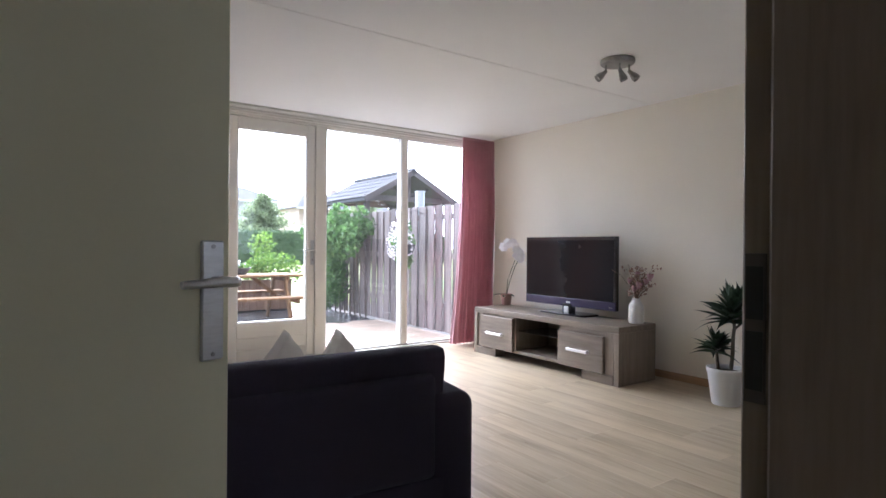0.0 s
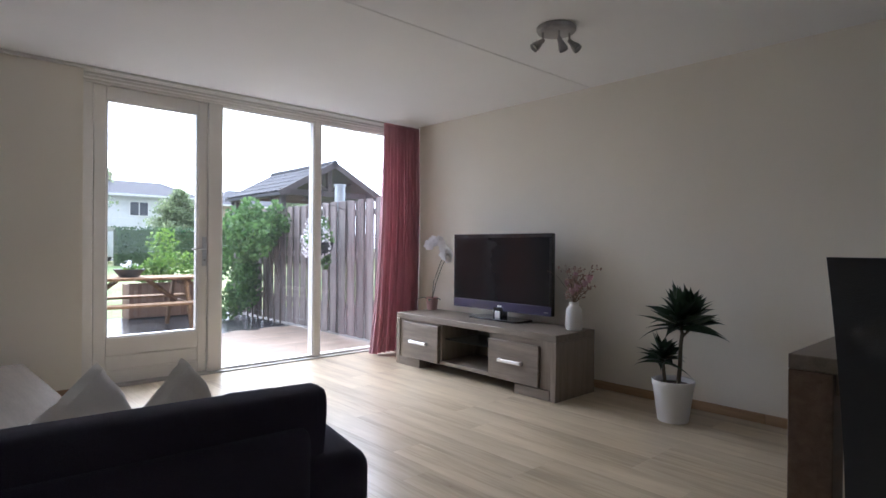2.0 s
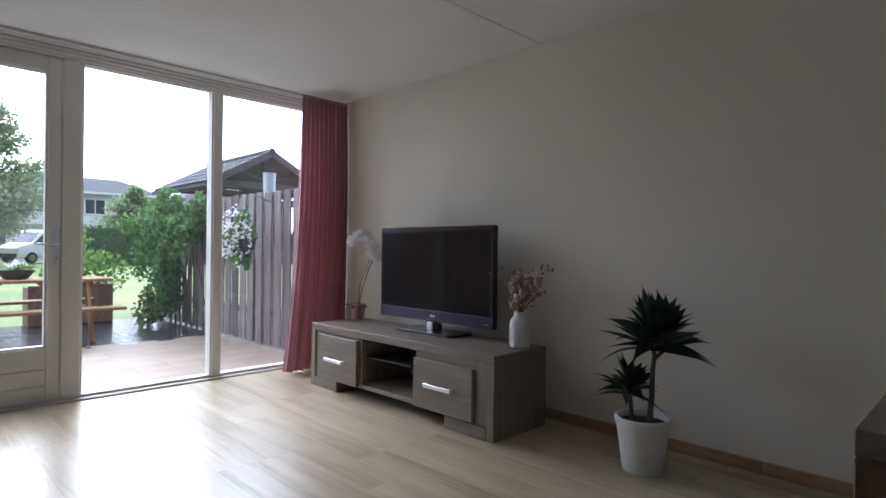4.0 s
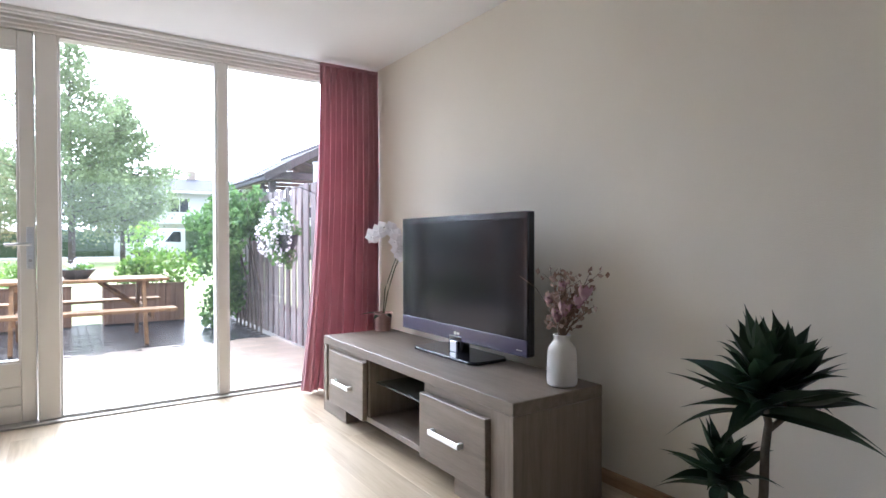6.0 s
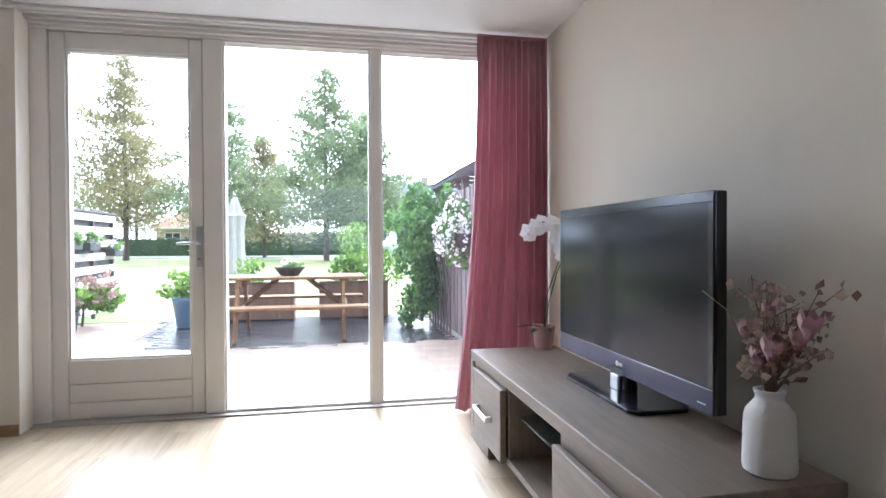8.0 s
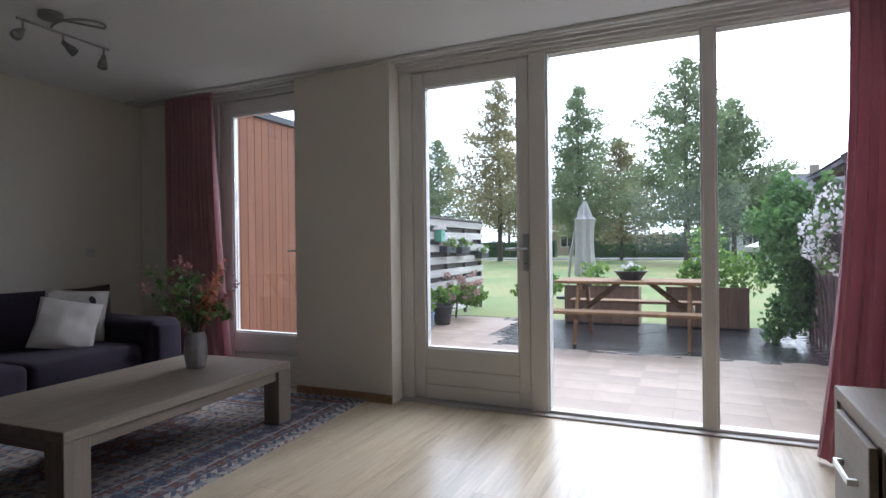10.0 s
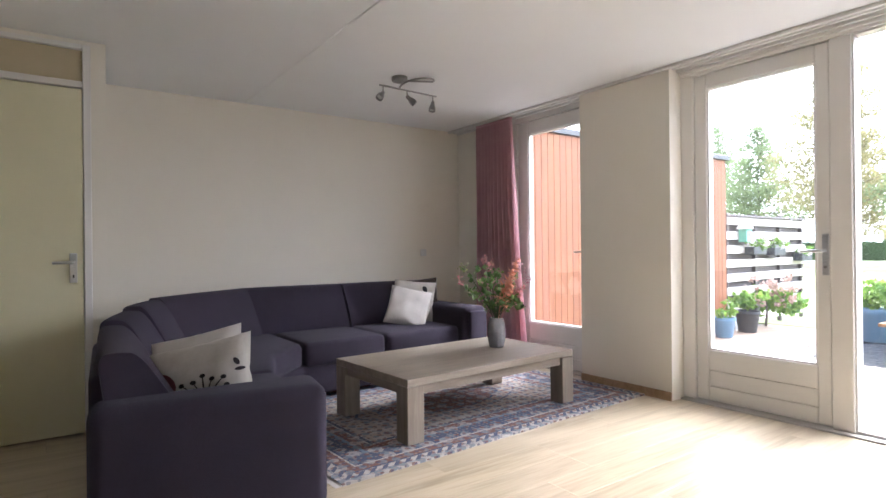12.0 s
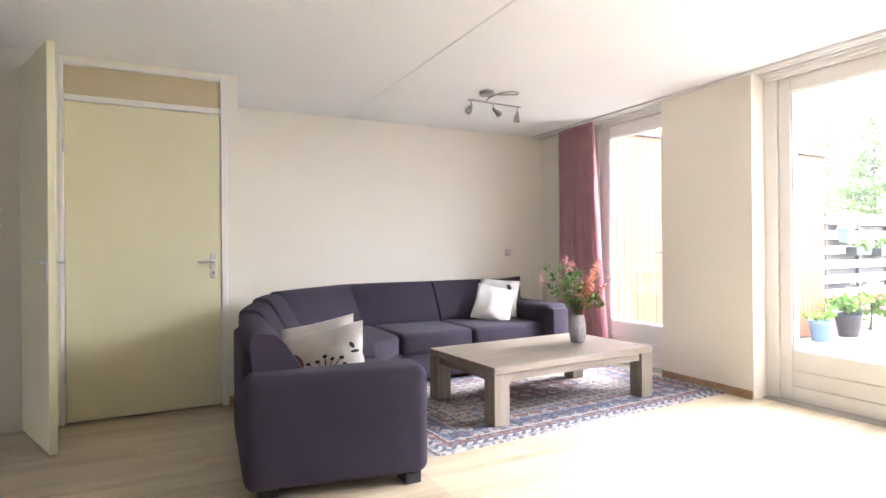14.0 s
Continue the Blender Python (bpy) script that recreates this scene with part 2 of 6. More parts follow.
M_CUSHG = surf("stone_cushion_cloth", (0.50, 0.46, 0.41), (0.66, 0.62, 0.57), 7.0, 0.88, 0.93, 0.4, 420, speck=0.15, stretch=(1, 1, 3))
M_PRINT = surf("black_print", (0.02, 0.018, 0.022), (0.035, 0.03, 0.035), 12.0, 0.85, 0.9, 0.2, 400)
M_PRINTR = surf("plum_print", (0.16, 0.05, 0.065), (0.26, 0.10, 0.12), 12.0, 0.85, 0.9, 0.2, 400)
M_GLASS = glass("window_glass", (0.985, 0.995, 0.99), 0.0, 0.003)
M_GLSHELF = glass("frosted_glass", (0.72, 0.86, 0.86), 0.25)
M_VGLASS = surf("smoked_ribbed_glass", (0.24, 0.225, 0.23), (0.36, 0.34, 0.345), 9.0, 0.10, 0.22, 0.4, 60, spec=0.8)
M_LEAF = leafy("bouquet_leaf", (0.06, 0.13, 0.035), (0.21, 0.30, 0.09), 0.5, 0.25)
M_CORAL = leafy("coral_petals", (0.76, 0.30, 0.19), (0.88, 0.54, 0.40), 0.55, 0.4)
M_PINK = leafy("pink_petals", (0.60, 0.22, 0.24), (0.72, 0.42, 0.40), 0.55, 0.35)
M_LIME = leafy("lime_blossom", (0.20, 0.27, 0.07), (0.42, 0.45, 0.20), 0.6, 0.25)
M_PLASTIC = surf("white_plastic", (0.66, 0.65, 0.62), (0.70, 0.69, 0.66), 8.0, 0.4, 0.5, 0.02, 60)
M_RAIL = surf("white_rail_paint", (0.66, 0.64, 0.60), (0.72, 0.70, 0.66), 3.0, 0.45, 0.55, 0.04, 60)
M_SILL = surf("dark_threshold", (0.40, 0.37, 0.33), (0.47, 0.44, 0.39), 8.0, 0.5, 0.6, 0.1, 90)
# outdoors
M_CEDAR = wood("cedar_boards", (0.155, 0.055, 0.019), (0.195, 0.071, 0.025), (0.235, 0.092, 0.035), "z", 0.72, 12, 0.10, 0.2)
M_FENCE = wood("weathered_fence", (0.105, 0.085, 0.08), (0.17, 0.14, 0.13), (0.25, 0.215, 0.20), "z", 0.8, 18, 0.30, 0.5)
M_LATT = wood("bleached_slats", (0.36, 0.325, 0.285), (0.47, 0.435, 0.39), (0.58, 0.545, 0.50), "x", 0.85, 18, 0.18, 0.4)
M_PINE = wood("oiled_pine", (0.135, 0.066, 0.024), (0.190, 0.100, 0.038), (0.26, 0.150, 0.060), "x", 0.80, 20, 0.12, 0.2)
M_PLANTER = wood("brown_planter_boards", (0.13, 0.07, 0.04), (0.18, 0.10, 0.06), (0.24, 0.145, 0.085), "z", 0.7, 20, 0.16, 0.3)
M_SLAB = surf("sand_paving", (0.21, 0.148, 0.103), (0.345, 0.252, 0.182), 2.0, 0.45, 0.75, 0.3, 120, vary=0.14, speck=0.3)
M_CLINKER = surf("wet_dark_clinker", (0.018, 0.018, 0.021), (0.042, 0.042, 0.047), 1.6, 0.04, 0.40, 0.14, 120, vary=0.3, spec=0.3)
M_SLABJ = surf("sandy_joint", (0.19, 0.135, 0.095), (0.26, 0.192, 0.14), 9.0, 0.9, 0.95, 0.5, 120)
M_JOINT = surf("sand_joint", (0.11, 0.10, 0.085), (0.16, 0.14, 0.12), 9.0, 0.9, 0.95, 0.5, 120)
M_LAWN = surf("mown_lawn", (0.085, 0.175, 0.03), (0.30, 0.255, 0.10), 0.22, 0.9, 0.95, 0.8, 60, speck=0.4)
M_ROAD = surf("asphalt", (0.10, 0.10, 0.105), (0.16, 0.16, 0.165), 3.0, 0.8, 0.9, 0.4, 90, speck=0.3)
M_IVY = leafy("climber_leaf", (0.055, 0.12, 0.035), (0.16, 0.28, 0.075), 0.5, 0.45)
M_BUSH = leafy("bush_leaf", (0.085, 0.18, 0.028), (0.24, 0.36, 0.065), 0.55, 0.45)
M_HEDGE = leafy("hedge_leaf", (0.04, 0.085, 0.035), (0.095, 0.15, 0.06), 0.6, 0.3)
M_TREE = leafy("tree_leaf", (0.165, 0.215, 0.105), (0.29, 0.34, 0.175), 0.6, 0.62)
M_TREEB = leafy("tree_leaf_autumn", (0.215, 0.205, 0.095), (0.36, 0.315, 0.155), 0.6, 0.62)
M_BARK = surf("bark", (0.07, 0.055, 0.045), (0.12, 0.10, 0.08), 12.0, 0.9, 0.95, 0.8, 60)
M_BLOSSOM = leafy("white_blossom", (0.70, 0.64, 0.66), (0.80, 0.77, 0.77), 0.6, 0.35)
M_HYDR = leafy("faded_hydrangea", (0.42, 0.26, 0.21), (0.60, 0.46, 0.40), 0.7, 0.25)
M_ROOF = surf("grey_roof_tiles", (0.05, 0.05, 0.056), (0.09, 0.086, 0.092), 4.0, 0.75, 0.9, 0.3, 60, vary=0.15, spec=0.2)
M_GABLE = wood("brown_gable_boards", (0.10, 0.06, 0.042), (0.14, 0.085, 0.06), (0.18, 0.115, 0.085), "x", 0.7, 18, 0.1, 0.3)
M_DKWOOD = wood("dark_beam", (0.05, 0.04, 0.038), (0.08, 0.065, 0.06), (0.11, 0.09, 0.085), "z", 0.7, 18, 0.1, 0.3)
M_ZINC = surf("zinc_pipe", (0.32, 0.34, 0.35), (0.42, 0.44, 0.45), 10.0, 0.4, 0.55, 0.05, 80, metal=0.6)
M_STUCCO = surf("white_stucco", (0.62, 0.61, 0.58), (0.70, 0.69, 0.66), 1.5, 0.85, 0.9, 0.2, 60)
M_BRICKF = surf("pale_brickwork", (0.42, 0.33, 0.26), (0.52, 0.42, 0.34), 2.5, 0.85, 0.9, 0.3, 50)
M_WINDARK = surf("dark_window", (0.02, 0.025, 0.03), (0.05, 0.055, 0.06), 2.0, 0.08, 0.15, 0, 10)
M_VAN = surf("white_car_paint", (0.72, 0.72, 0.72), (0.76, 0.76, 0.76), 1.0, 0.2, 0.25, 0, 10, coat=0.5)
M_RUBBER = surf("tyre_rubber", (0.015, 0.015, 0.016), (0.025, 0.025, 0.026), 12.0, 0.8, 0.9, 0.3, 60)
M_PARASOL = surf("ivory_canvas", (0.42, 0.40, 0.38), (0.56, 0.54, 0.52), 6.0, 0.85, 0.92, 0.3, 200, transl=0.2)
M_BLUEPOT = surf("blue_glazed_pot", (0.10, 0.19, 0.30), (0.14, 0.25, 0.37), 5.0, 0.3, 0.42, 0.1, 60)
M_DKPOT = surf("dark_planter_plastic", (0.03, 0.032, 0.035), (0.05, 0.052, 0.056), 5.0, 0.45, 0.6, 0.1, 60)
M_MINT = surf("mint_green_paint", (0.14, 0.36, 0.26), (0.18, 0.42, 0.31), 6.0, 0.5, 0.6, 0.05, 60)
M_BITUMEN = surf("black_roof_trim", (0.02, 0.022, 0.026), (0.04, 0.042, 0.046), 4.0, 0.45, 0.6, 0.1, 60)


# ---- mesh helpers ----
def mesh_of(name, bm, material, smooth=False):
    bmesh.ops.recalc_face_normals(bm, faces=bm.faces)
    me = bpy.data.meshes.new(name)
    bm.to_mesh(me)
    bm.free()
    for m in (material if isinstance(material, (list, tuple)) else [material]):
        me.materials.append(m)
    if smooth:
        for p in me.polygons:
            p.use_smooth = True
        me.set_sharp_from_angle(angle=radians(40))
    return me


def part(name, bm, material, parent, label="", smooth=False):
    ob = new(name, mesh_of(name, bm, material, smooth))
    ob.parent = parent
    return tagged(ob, label)


def thing(name, label, category, m=None, group="", kind=""):
    ob = new(name)
    ob.empty_display_size = 0.1
    if m is not None:
        ob.matrix_world = m
    return tagged(ob, label, category, group, kind)


def solo(name, bm, material, label, category, m=None, group="", kind="", smooth=False):
    ob = new(name, mesh_of(name, bm, material, smooth))
    if m is not None:
        ob.matrix_world = m
    return tagged(ob, label, category, group, kind)


def bx(bm, x0, y0, z0, x1, y1, z1, bev=0.0, seg=1, m=None):
    """Adds a box, bevelled where asked, to bm."""
    c = Matrix.Translation(((x0 + x1) / 2, (y0 + y1) / 2, (z0 + z1) / 2)) @ Matrix.Diagonal((abs(x1 - x0), abs(y1 - y0), abs(z1 - z0), 1))
    if bev > 0:
        t = bmesh.new()
        bmesh.ops.create_cube(t, size=1, matrix=c)
        bmesh.ops.bevel(t, geom=list(t.edges), offset=bev, segments=seg, profile=0.5, affect='EDGES')
        if m is not None:
            t.transform(m)
        join(bm, t)
    else:
        bmesh.ops.create_cube(bm, size=1, matrix=c if m is None else m @ c)
    return bm


def join(bm, t):
    vs = [bm.verts.new(v.co) for v in t.verts]
    t.verts.index_update()
    for f in t.faces:
        try:
            nf = bm.faces.new([vs[v.index] for v in f.verts])
            nf.smooth = f.smooth
            nf.material_index = f.material_index
        except ValueError:
            pass
    t.free()
    return bm


def box(x0, y0, z0, x1, y1, z1, bev=0.0, seg=1):
    return bx(bmesh.new(), x0, y0, z0, x1, y1, z1, bev, seg)


def lathe(profile, n=24, bm=None, cx=0.0, cy=0.0):
    """Turns (radius, height) pairs about the z axis."""
    bm = bm or bmesh.new()
    rings = []
    for r, z in profile:
        if r < 1e-5:
            rings.append([bm.verts.new((cx, cy, z))])
        else:
            rings.append([bm.verts.new((cx + r * math.cos(2 * math.pi * i / n), cy + r * math.sin(2 * math.pi * i / n), z)) for i in range(n)])
    for a, b in zip(rings, rings[1:]):
        for i in range(n):
            j = (i + 1) % n
            q = [a[i % len(a)], a[j % len(a)], b[j % len(b)], b[i % len(b)]]
            q = [v for k, v in enumerate(q) if v not in q[:k]]
            if len(q) > 2:
                try:
                    bm.faces.new(q)
                except ValueError:
                    pass
    return bm


def tube(points, radii, n=8, bm=None):
    """A tube along points, with a radius (or one each)."""
    bm = bm or bmesh.new()
    pts = [Vector(p) for p in points]
    rs = radii if isinstance(radii, (list, tuple)) else [radii] * len(pts)
    rings = []
    up = Vector((0, 0, 1))
    for i, p in enumerate(pts):
        d = (pts[min(i + 1, len(pts) - 1)] - pts[max(i - 1, 0)]).normalized()
        side = d.cross(up if abs(d.z) < 0.95 else Vector((1, 0, 0))).normalized()
        other = side.cross(d)
        rings.append([bm.verts.new(p + rs[i] * (side * math.cos(2 * math.pi * k / n) + other * math.sin(2 * math.pi * k / n))) for k in range(n)])
    for a, b in zip(rings, rings[1:]):
        for k in range(n):
            bm.faces.new((a[k], a[(k + 1) % n], b[(k + 1) % n], b[k]))
    bm.faces.new(rings[0][::-1])
    bm.faces.new(rings[-1])
    return bm


def prism(poly, z0, z1, bev=0.0, seg=3):
    """An upright prism on a plan polygon, with rounded edges."""
    bm = bmesh.new()
    f = bm.faces.new([bm.verts.new((x, y, z0)) for x, y in poly])
    r = bmesh.ops.extrude_face_region(bm, geom=[f])
    bmesh.ops.translate(bm, verts=[v for v in r["geom"] if isinstance(v, bmesh.types.BMVert)], vec=(0, 0, z1 - z0))
    bmesh.ops.recalc_face_normals(bm, faces=bm.faces)
    if bev:
        bmesh.ops.bevel(bm, geom=list(bm.edges), offset=bev, segments=seg, profile=0.5, affect='EDGES')
    return bm


def blade(bm, base, tip_dir, length, width, droop, n=5, roll=0.0):
    """A strap leaf that arches over."""
    d = Vector(tip_dir).normalized()
    side = d.cross(Vector((0, 0, 1)))
    side = side.normalized() if side.length > 0.05 else Vector((1, 0, 0))
    nrm = side.cross(d)
    side = side * math.cos(roll) + nrm * math.sin(roll)
    prev = None
    for i in range(n + 1):
        u = i / n
        c = Vector(base) + d * length * u + Vector((0, 0, -droop * u * u))
        w = width * (0.45 + 1.1 * u) * (1 - u ** 3) if u < 1 else 0.0
        k = -nrm * 0.18 * w
        row = [bm.verts.new(c - side * w / 2), bm.verts.new(c + k), bm.verts.new(c + side * w / 2)] if w > 1e-4 else [bm.verts.new(c)]
        if prev:
            if len(row) == 3:
                bm.faces.new((prev[0], prev[1], row[1], row[0]))
                bm.faces.new((prev[1], prev[2], row[2], row[1]))
            else:
                bm.faces.new((prev[0], prev[1], row[0]))
                bm.faces.new((prev[1], prev[2], row[0]))
        prev = row
    return bm


def lance(bm, base, way, length, width, curl, n=7, roll=0.0):
    """A broad pointed leaf, keeled along its middle, that curls up or down towards the tip."""
    d = Vector(way).normalized()
    side = d.cross(Vector((0, 0, 1)))
    side = side.normalized() if side.length > 0.05 else Vector((1, 0, 0))
    nrm = side.cross(d)
    side, nrm = side * math.cos(roll) + nrm * math.sin(roll), nrm * math.cos(roll) - side * math.sin(roll)
    prev = None
    for i in range(n + 1):
        u = i / n
        c = Vector(base) + d * length * u + Vector((0, 0, curl * u * u))
        w = width * (0.30 + 0.70 * math.sin(math.pi * min(1.0, u * 1.15 + 0.05)) ** 0.9) * (1 - u ** 4)
        row = [bm.verts.new(c - side * w / 2), bm.verts.new(c - nrm * 0.22 * w), bm.verts.new(c + side * w / 2)] if i < n else [bm.verts.new(c)]
        if prev:
            if len(row) == 3:
                bm.faces.new((prev[0], prev[1], row[1], row[0]))
                bm.faces.new((prev[1], prev[2], row[2], row[1]))
            else:
                bm.faces.new((prev[0], prev[1], row[0]))
                bm.faces.new((prev[1], prev[2], row[0]))
        prev = row
    return bm


def leaf_cloud(points, size, rng, flat=0.0, fold=0.25):
    """Many small folded leaves, one at each point, as one mesh made from plain lists."""
    vs, fs = [], []
    for p in points:
        a, b, c = rng.uniform(0, 6.283), rng.uniform(-1, 1) * (1 - flat), rng.uniform(0, 6.283)
        d = Vector((math.cos(a) * math.sqrt(max(0, 1 - b * b)), math.sin(a) * math.sqrt(max(0, 1 - b * b)), b))
        s = d.cross(Vector((math.cos(c), math.sin(c), 0.3))).normalized()
        up = d.cross(s)
        L = size * rng.uniform(0.65, 1.35)
        W = L * 0.36
        p = Vector(p)
        k = len(vs)
        vs += [p - d * L / 2, p + s * W + up * fold * W, p + d * L / 2, p - s * W + up * fold * W]
        fs += [(k, k + 1, k + 2), (k, k + 2, k + 3)]
    me = bpy.data.meshes.new("leaves")
    me.from_pydata([tuple(v) for v in vs], [], fs)
    return me


def leaf_part(name, points, size, material, parent, rng, label="", flat=0.0):
    me = leaf_cloud(points, size, rng, flat)
    me.materials.append(material)
    ob = new(name, me)
    ob.parent = parent
    return tagged(ob, label)


def blob_points(n, centre, radii, rng, shell=0.45, lumps=7):
    """Points in an uneven, lumpy crown."""
    out = []
    seeds = []
    for _ in range(lumps):
        v = Vector((rng.gauss(0, 1), rng.gauss(0, 1), rng.gauss(0, 1))).normalized()
        seeds.append((v * rng.uniform(0.35, 0.75), rng.uniform(0.32, 0.55)))
    while len(out) < n:
        c, r = seeds[rng.randrange(lumps)]
        v = Vector((rng.gauss(0, 1), rng.gauss(0, 1), rng.gauss(0, 1))).normalized() * r * rng.uniform(shell, 1.0)
        q = c + v
        out.append((centre[0] + q.x * radii[0], centre[1] + q.y * radii[1], centre[2] + q.z * radii[2]))
    return out


# ---- structure ----
H = 2.40            # ceiling
XE, XW = 4.63, -1.135   # television wall, sofa wall
YN = 5.655          # inner face of the garden wall
YP = 5.54           # face of the pillar that stands out from it
YS = -2.3           # far end of the dining area
XC = -0.20          # face of the cupboard block
GROUND = -0.10


def structure(name, bm, material, label, category, smooth=False):
    return solo(name, bm, material, label, category, kind="structure", smooth=smooth)


floor = structure("floor", box(-1.7, YS - 0.2, -0.06, XE + 0.2, 5.90, -0.013), M_JOINT, "screed under a pale oak laminate floor", "floor")

bm = bmesh.new()
SEAM = 3.31
bx(bm, -1.7, YS - 0.2, H, XE + 0.2, SEAM - 0.002, H + 0.15, 0.005)
bx(bm, -1.7, SEAM + 0.002, H, XE + 0.2, 5.95, H + 0.15, 0.005)
bx(bm, -1.7, SEAM - 0.02, H + 0.008, XE + 0.2, SEAM + 0.02, H + 0.14)
structure("ceiling", bm, M_CEIL, "white textured concrete ceiling with one slab joint", "ceiling")

structure("wall_east", box(XE, YS - 0.2, -0.02, XE + 0.2, 5.95, H), M_WALL, "cream painted plaster wall behind the television", "wall")
structure("wall_west", box(XW - 0.2, 2.2, -0.02, XW, 5.95, H), M_WALL, "cream painted plaster wall behind the sofa", "wall")
bm = bmesh.new()
bx(bm, -1.7, YS - 0.2, -0.02, XC, YS, H)
bx(bm, 0.735, YS - 0.2, -0.02, 2.20, YS, H)
bx(bm, 4.40, YS - 0.2, -0.02, XE, YS, H)
bx(bm, 2.20, YS - 0.2, -0.02, 4.40, YS, 0.85)
bx(bm, 2.20, YS - 0.2, 2.25, 4.40, YS, H)
structure("wall_south", bm, M_WALL, "cream painted plaster wall closing the room", "wall")
# unseen glazed door, added so that daylight brightens the hall and its open door
front = thing("door_5", "assumed part-glazed front door, unseen, added to light the hall", "door", kind="structure")
bm = bmesh.new()
for a, b, c, d in ((XC, XC + 0.09, 0.0, H), (0.645, 0.735, 0.0, H), (XC + 0.09, 0.645, 0.0, 0.40), (XC + 0.09, 0.645, H - 0.20, H)):
    bx(bm, a, YS - 0.13, c, b, YS - 0.06, d - 0.001, 0.004)
part("door_leaf", bm, M_FRAME, front)
p = part("pane", box(XC + 0.091, YS - 0.10, 0.401, 0.644, YS - 0.094, H - 0.202), M_GLASS, front, "clear door glass")
p.visible_shadow = False
# unseen window, added as an extra daylight opening for the dining side
win3 = thing("window_3", "assumed front window, unseen, added to brighten the dining area", "window", kind="structure")
bm = bmesh.new()
for a, b, c, d in ((2.20, 2.26, 0.85, 2.25), (4.34, 4.40, 0.85, 2.25), (2.26, 4.34, 0.85, 0.91), (2.26, 4.34, 2.19, 2.25)):
    bx(bm, a, YS - 0.14, c, b, YS - 0.07, d, 0.004)
part("window_frame", bm, M_FRAME, win3)
p = part("pane", box(2.261, YS - 0.10, 0.911, 4.339, YS - 0.094, 2.189), M_GLASS, win3, "clear window glass")
p.visible_shadow = False

# cupboard block and hall side: openings for the cupboard door and for the hall door
CD0, CD1, CDH = 1.100, 2.12, 2.375
bm = bmesh.new()
bx(bm, XC - 0.1, CD1, -0.02, XC, 2.2, H)
bx(bm, XC - 0.1, YS, -0.02, XC, CD0, H)
bx(bm, XC - 0.1, CD0, CDH, XC, CD1, H)
bx(bm, -1.7, 2.1, -0.02, XC - 0.1, 2.2, H)
structure("wall_cupboard", bm, M_WALL, "cream painted partition around the cupboard", "wall")
structure("wall_hall", box(-1.7, YS, -0.02, -1.5, 2.1, H), M_WALL, "plain painted wall of the dark hall", "wall")
structure("wall_closet_back", box(-1.5, 0.98, -0.02, XC - 0.1, 1.06, H), M_WALL, "plain painted partition inside the cupboard block", "wall")

# garden wall: pillar between the two openings, and the end by the sofa
bm = bmesh.new()
bx(bm, 0.70, YP, -0.02, 1.525, 5.685, H)
bx(bm, 0.775, 5.685, -0.02, 1.475, 5.90, H)
bx(bm, XW, YN, -0.02, -0.30, 5.90, H)
structure("wall_north", bm, M_WALL, "cream painted pillar between the garden doors", "wall")


def window_frame_piece(bm, x0, x1, z0, z1, y0=5.69, y1=5.80, bev=0.004):
    bx(bm, x0, y0, z0, x1, y1, z1, bev)


# window unit with the garden door and two fixed panes
win = thing("window_1", "white painted window front with door and two tall panes", "window", kind="structure")
bm = bmesh.new()
for x0, x1 in ((1.475, 1.615), (2.475, 2.588), (3.498, 3.565), (4.50, XE)):
    window_frame_piece(bm, x0, x1, 0.014, 2.332)
window_frame_piece(bm, 1.475, XE, 2.332, H - 0.002, 5.685, 5.80)
bx(bm, 1.526, 5.66, 2.352, XE, 5.685, 2.382, 0.004)
part("window_frame", bm, M_FRAME, win)
bm = bmesh.new()
for x0, x1 in ((2.588, 3.498), (3.565, 4.50)):
    for a, b, c, d in ((x0, x0 + 0.012, 0.03, 2.332), (x1 - 0.012, x1, 0.03, 2.332), (x0, x1, 0.014, 0.03), (x0, x1, 2.320, 2.332)):
        bx(bm, a, 5.70, c, b, 5.79, d, 0.002)
part("glazing_bead", bm, M_FRAME, win)
for x0, x1 in ((2.600, 3.486), (3.577, 4.488)):
    p = part("pane", box(x0, 5.742, 0.03, x1, 5.748, 2.320), M_GLASS, win, "clear window glass")
    p.visible_shadow = False
part("window_sill", box(1.526, 5.64, -0.012, XE, 5.82, 0.012, 0.004), M_SILL, win, "dark threshold strip")


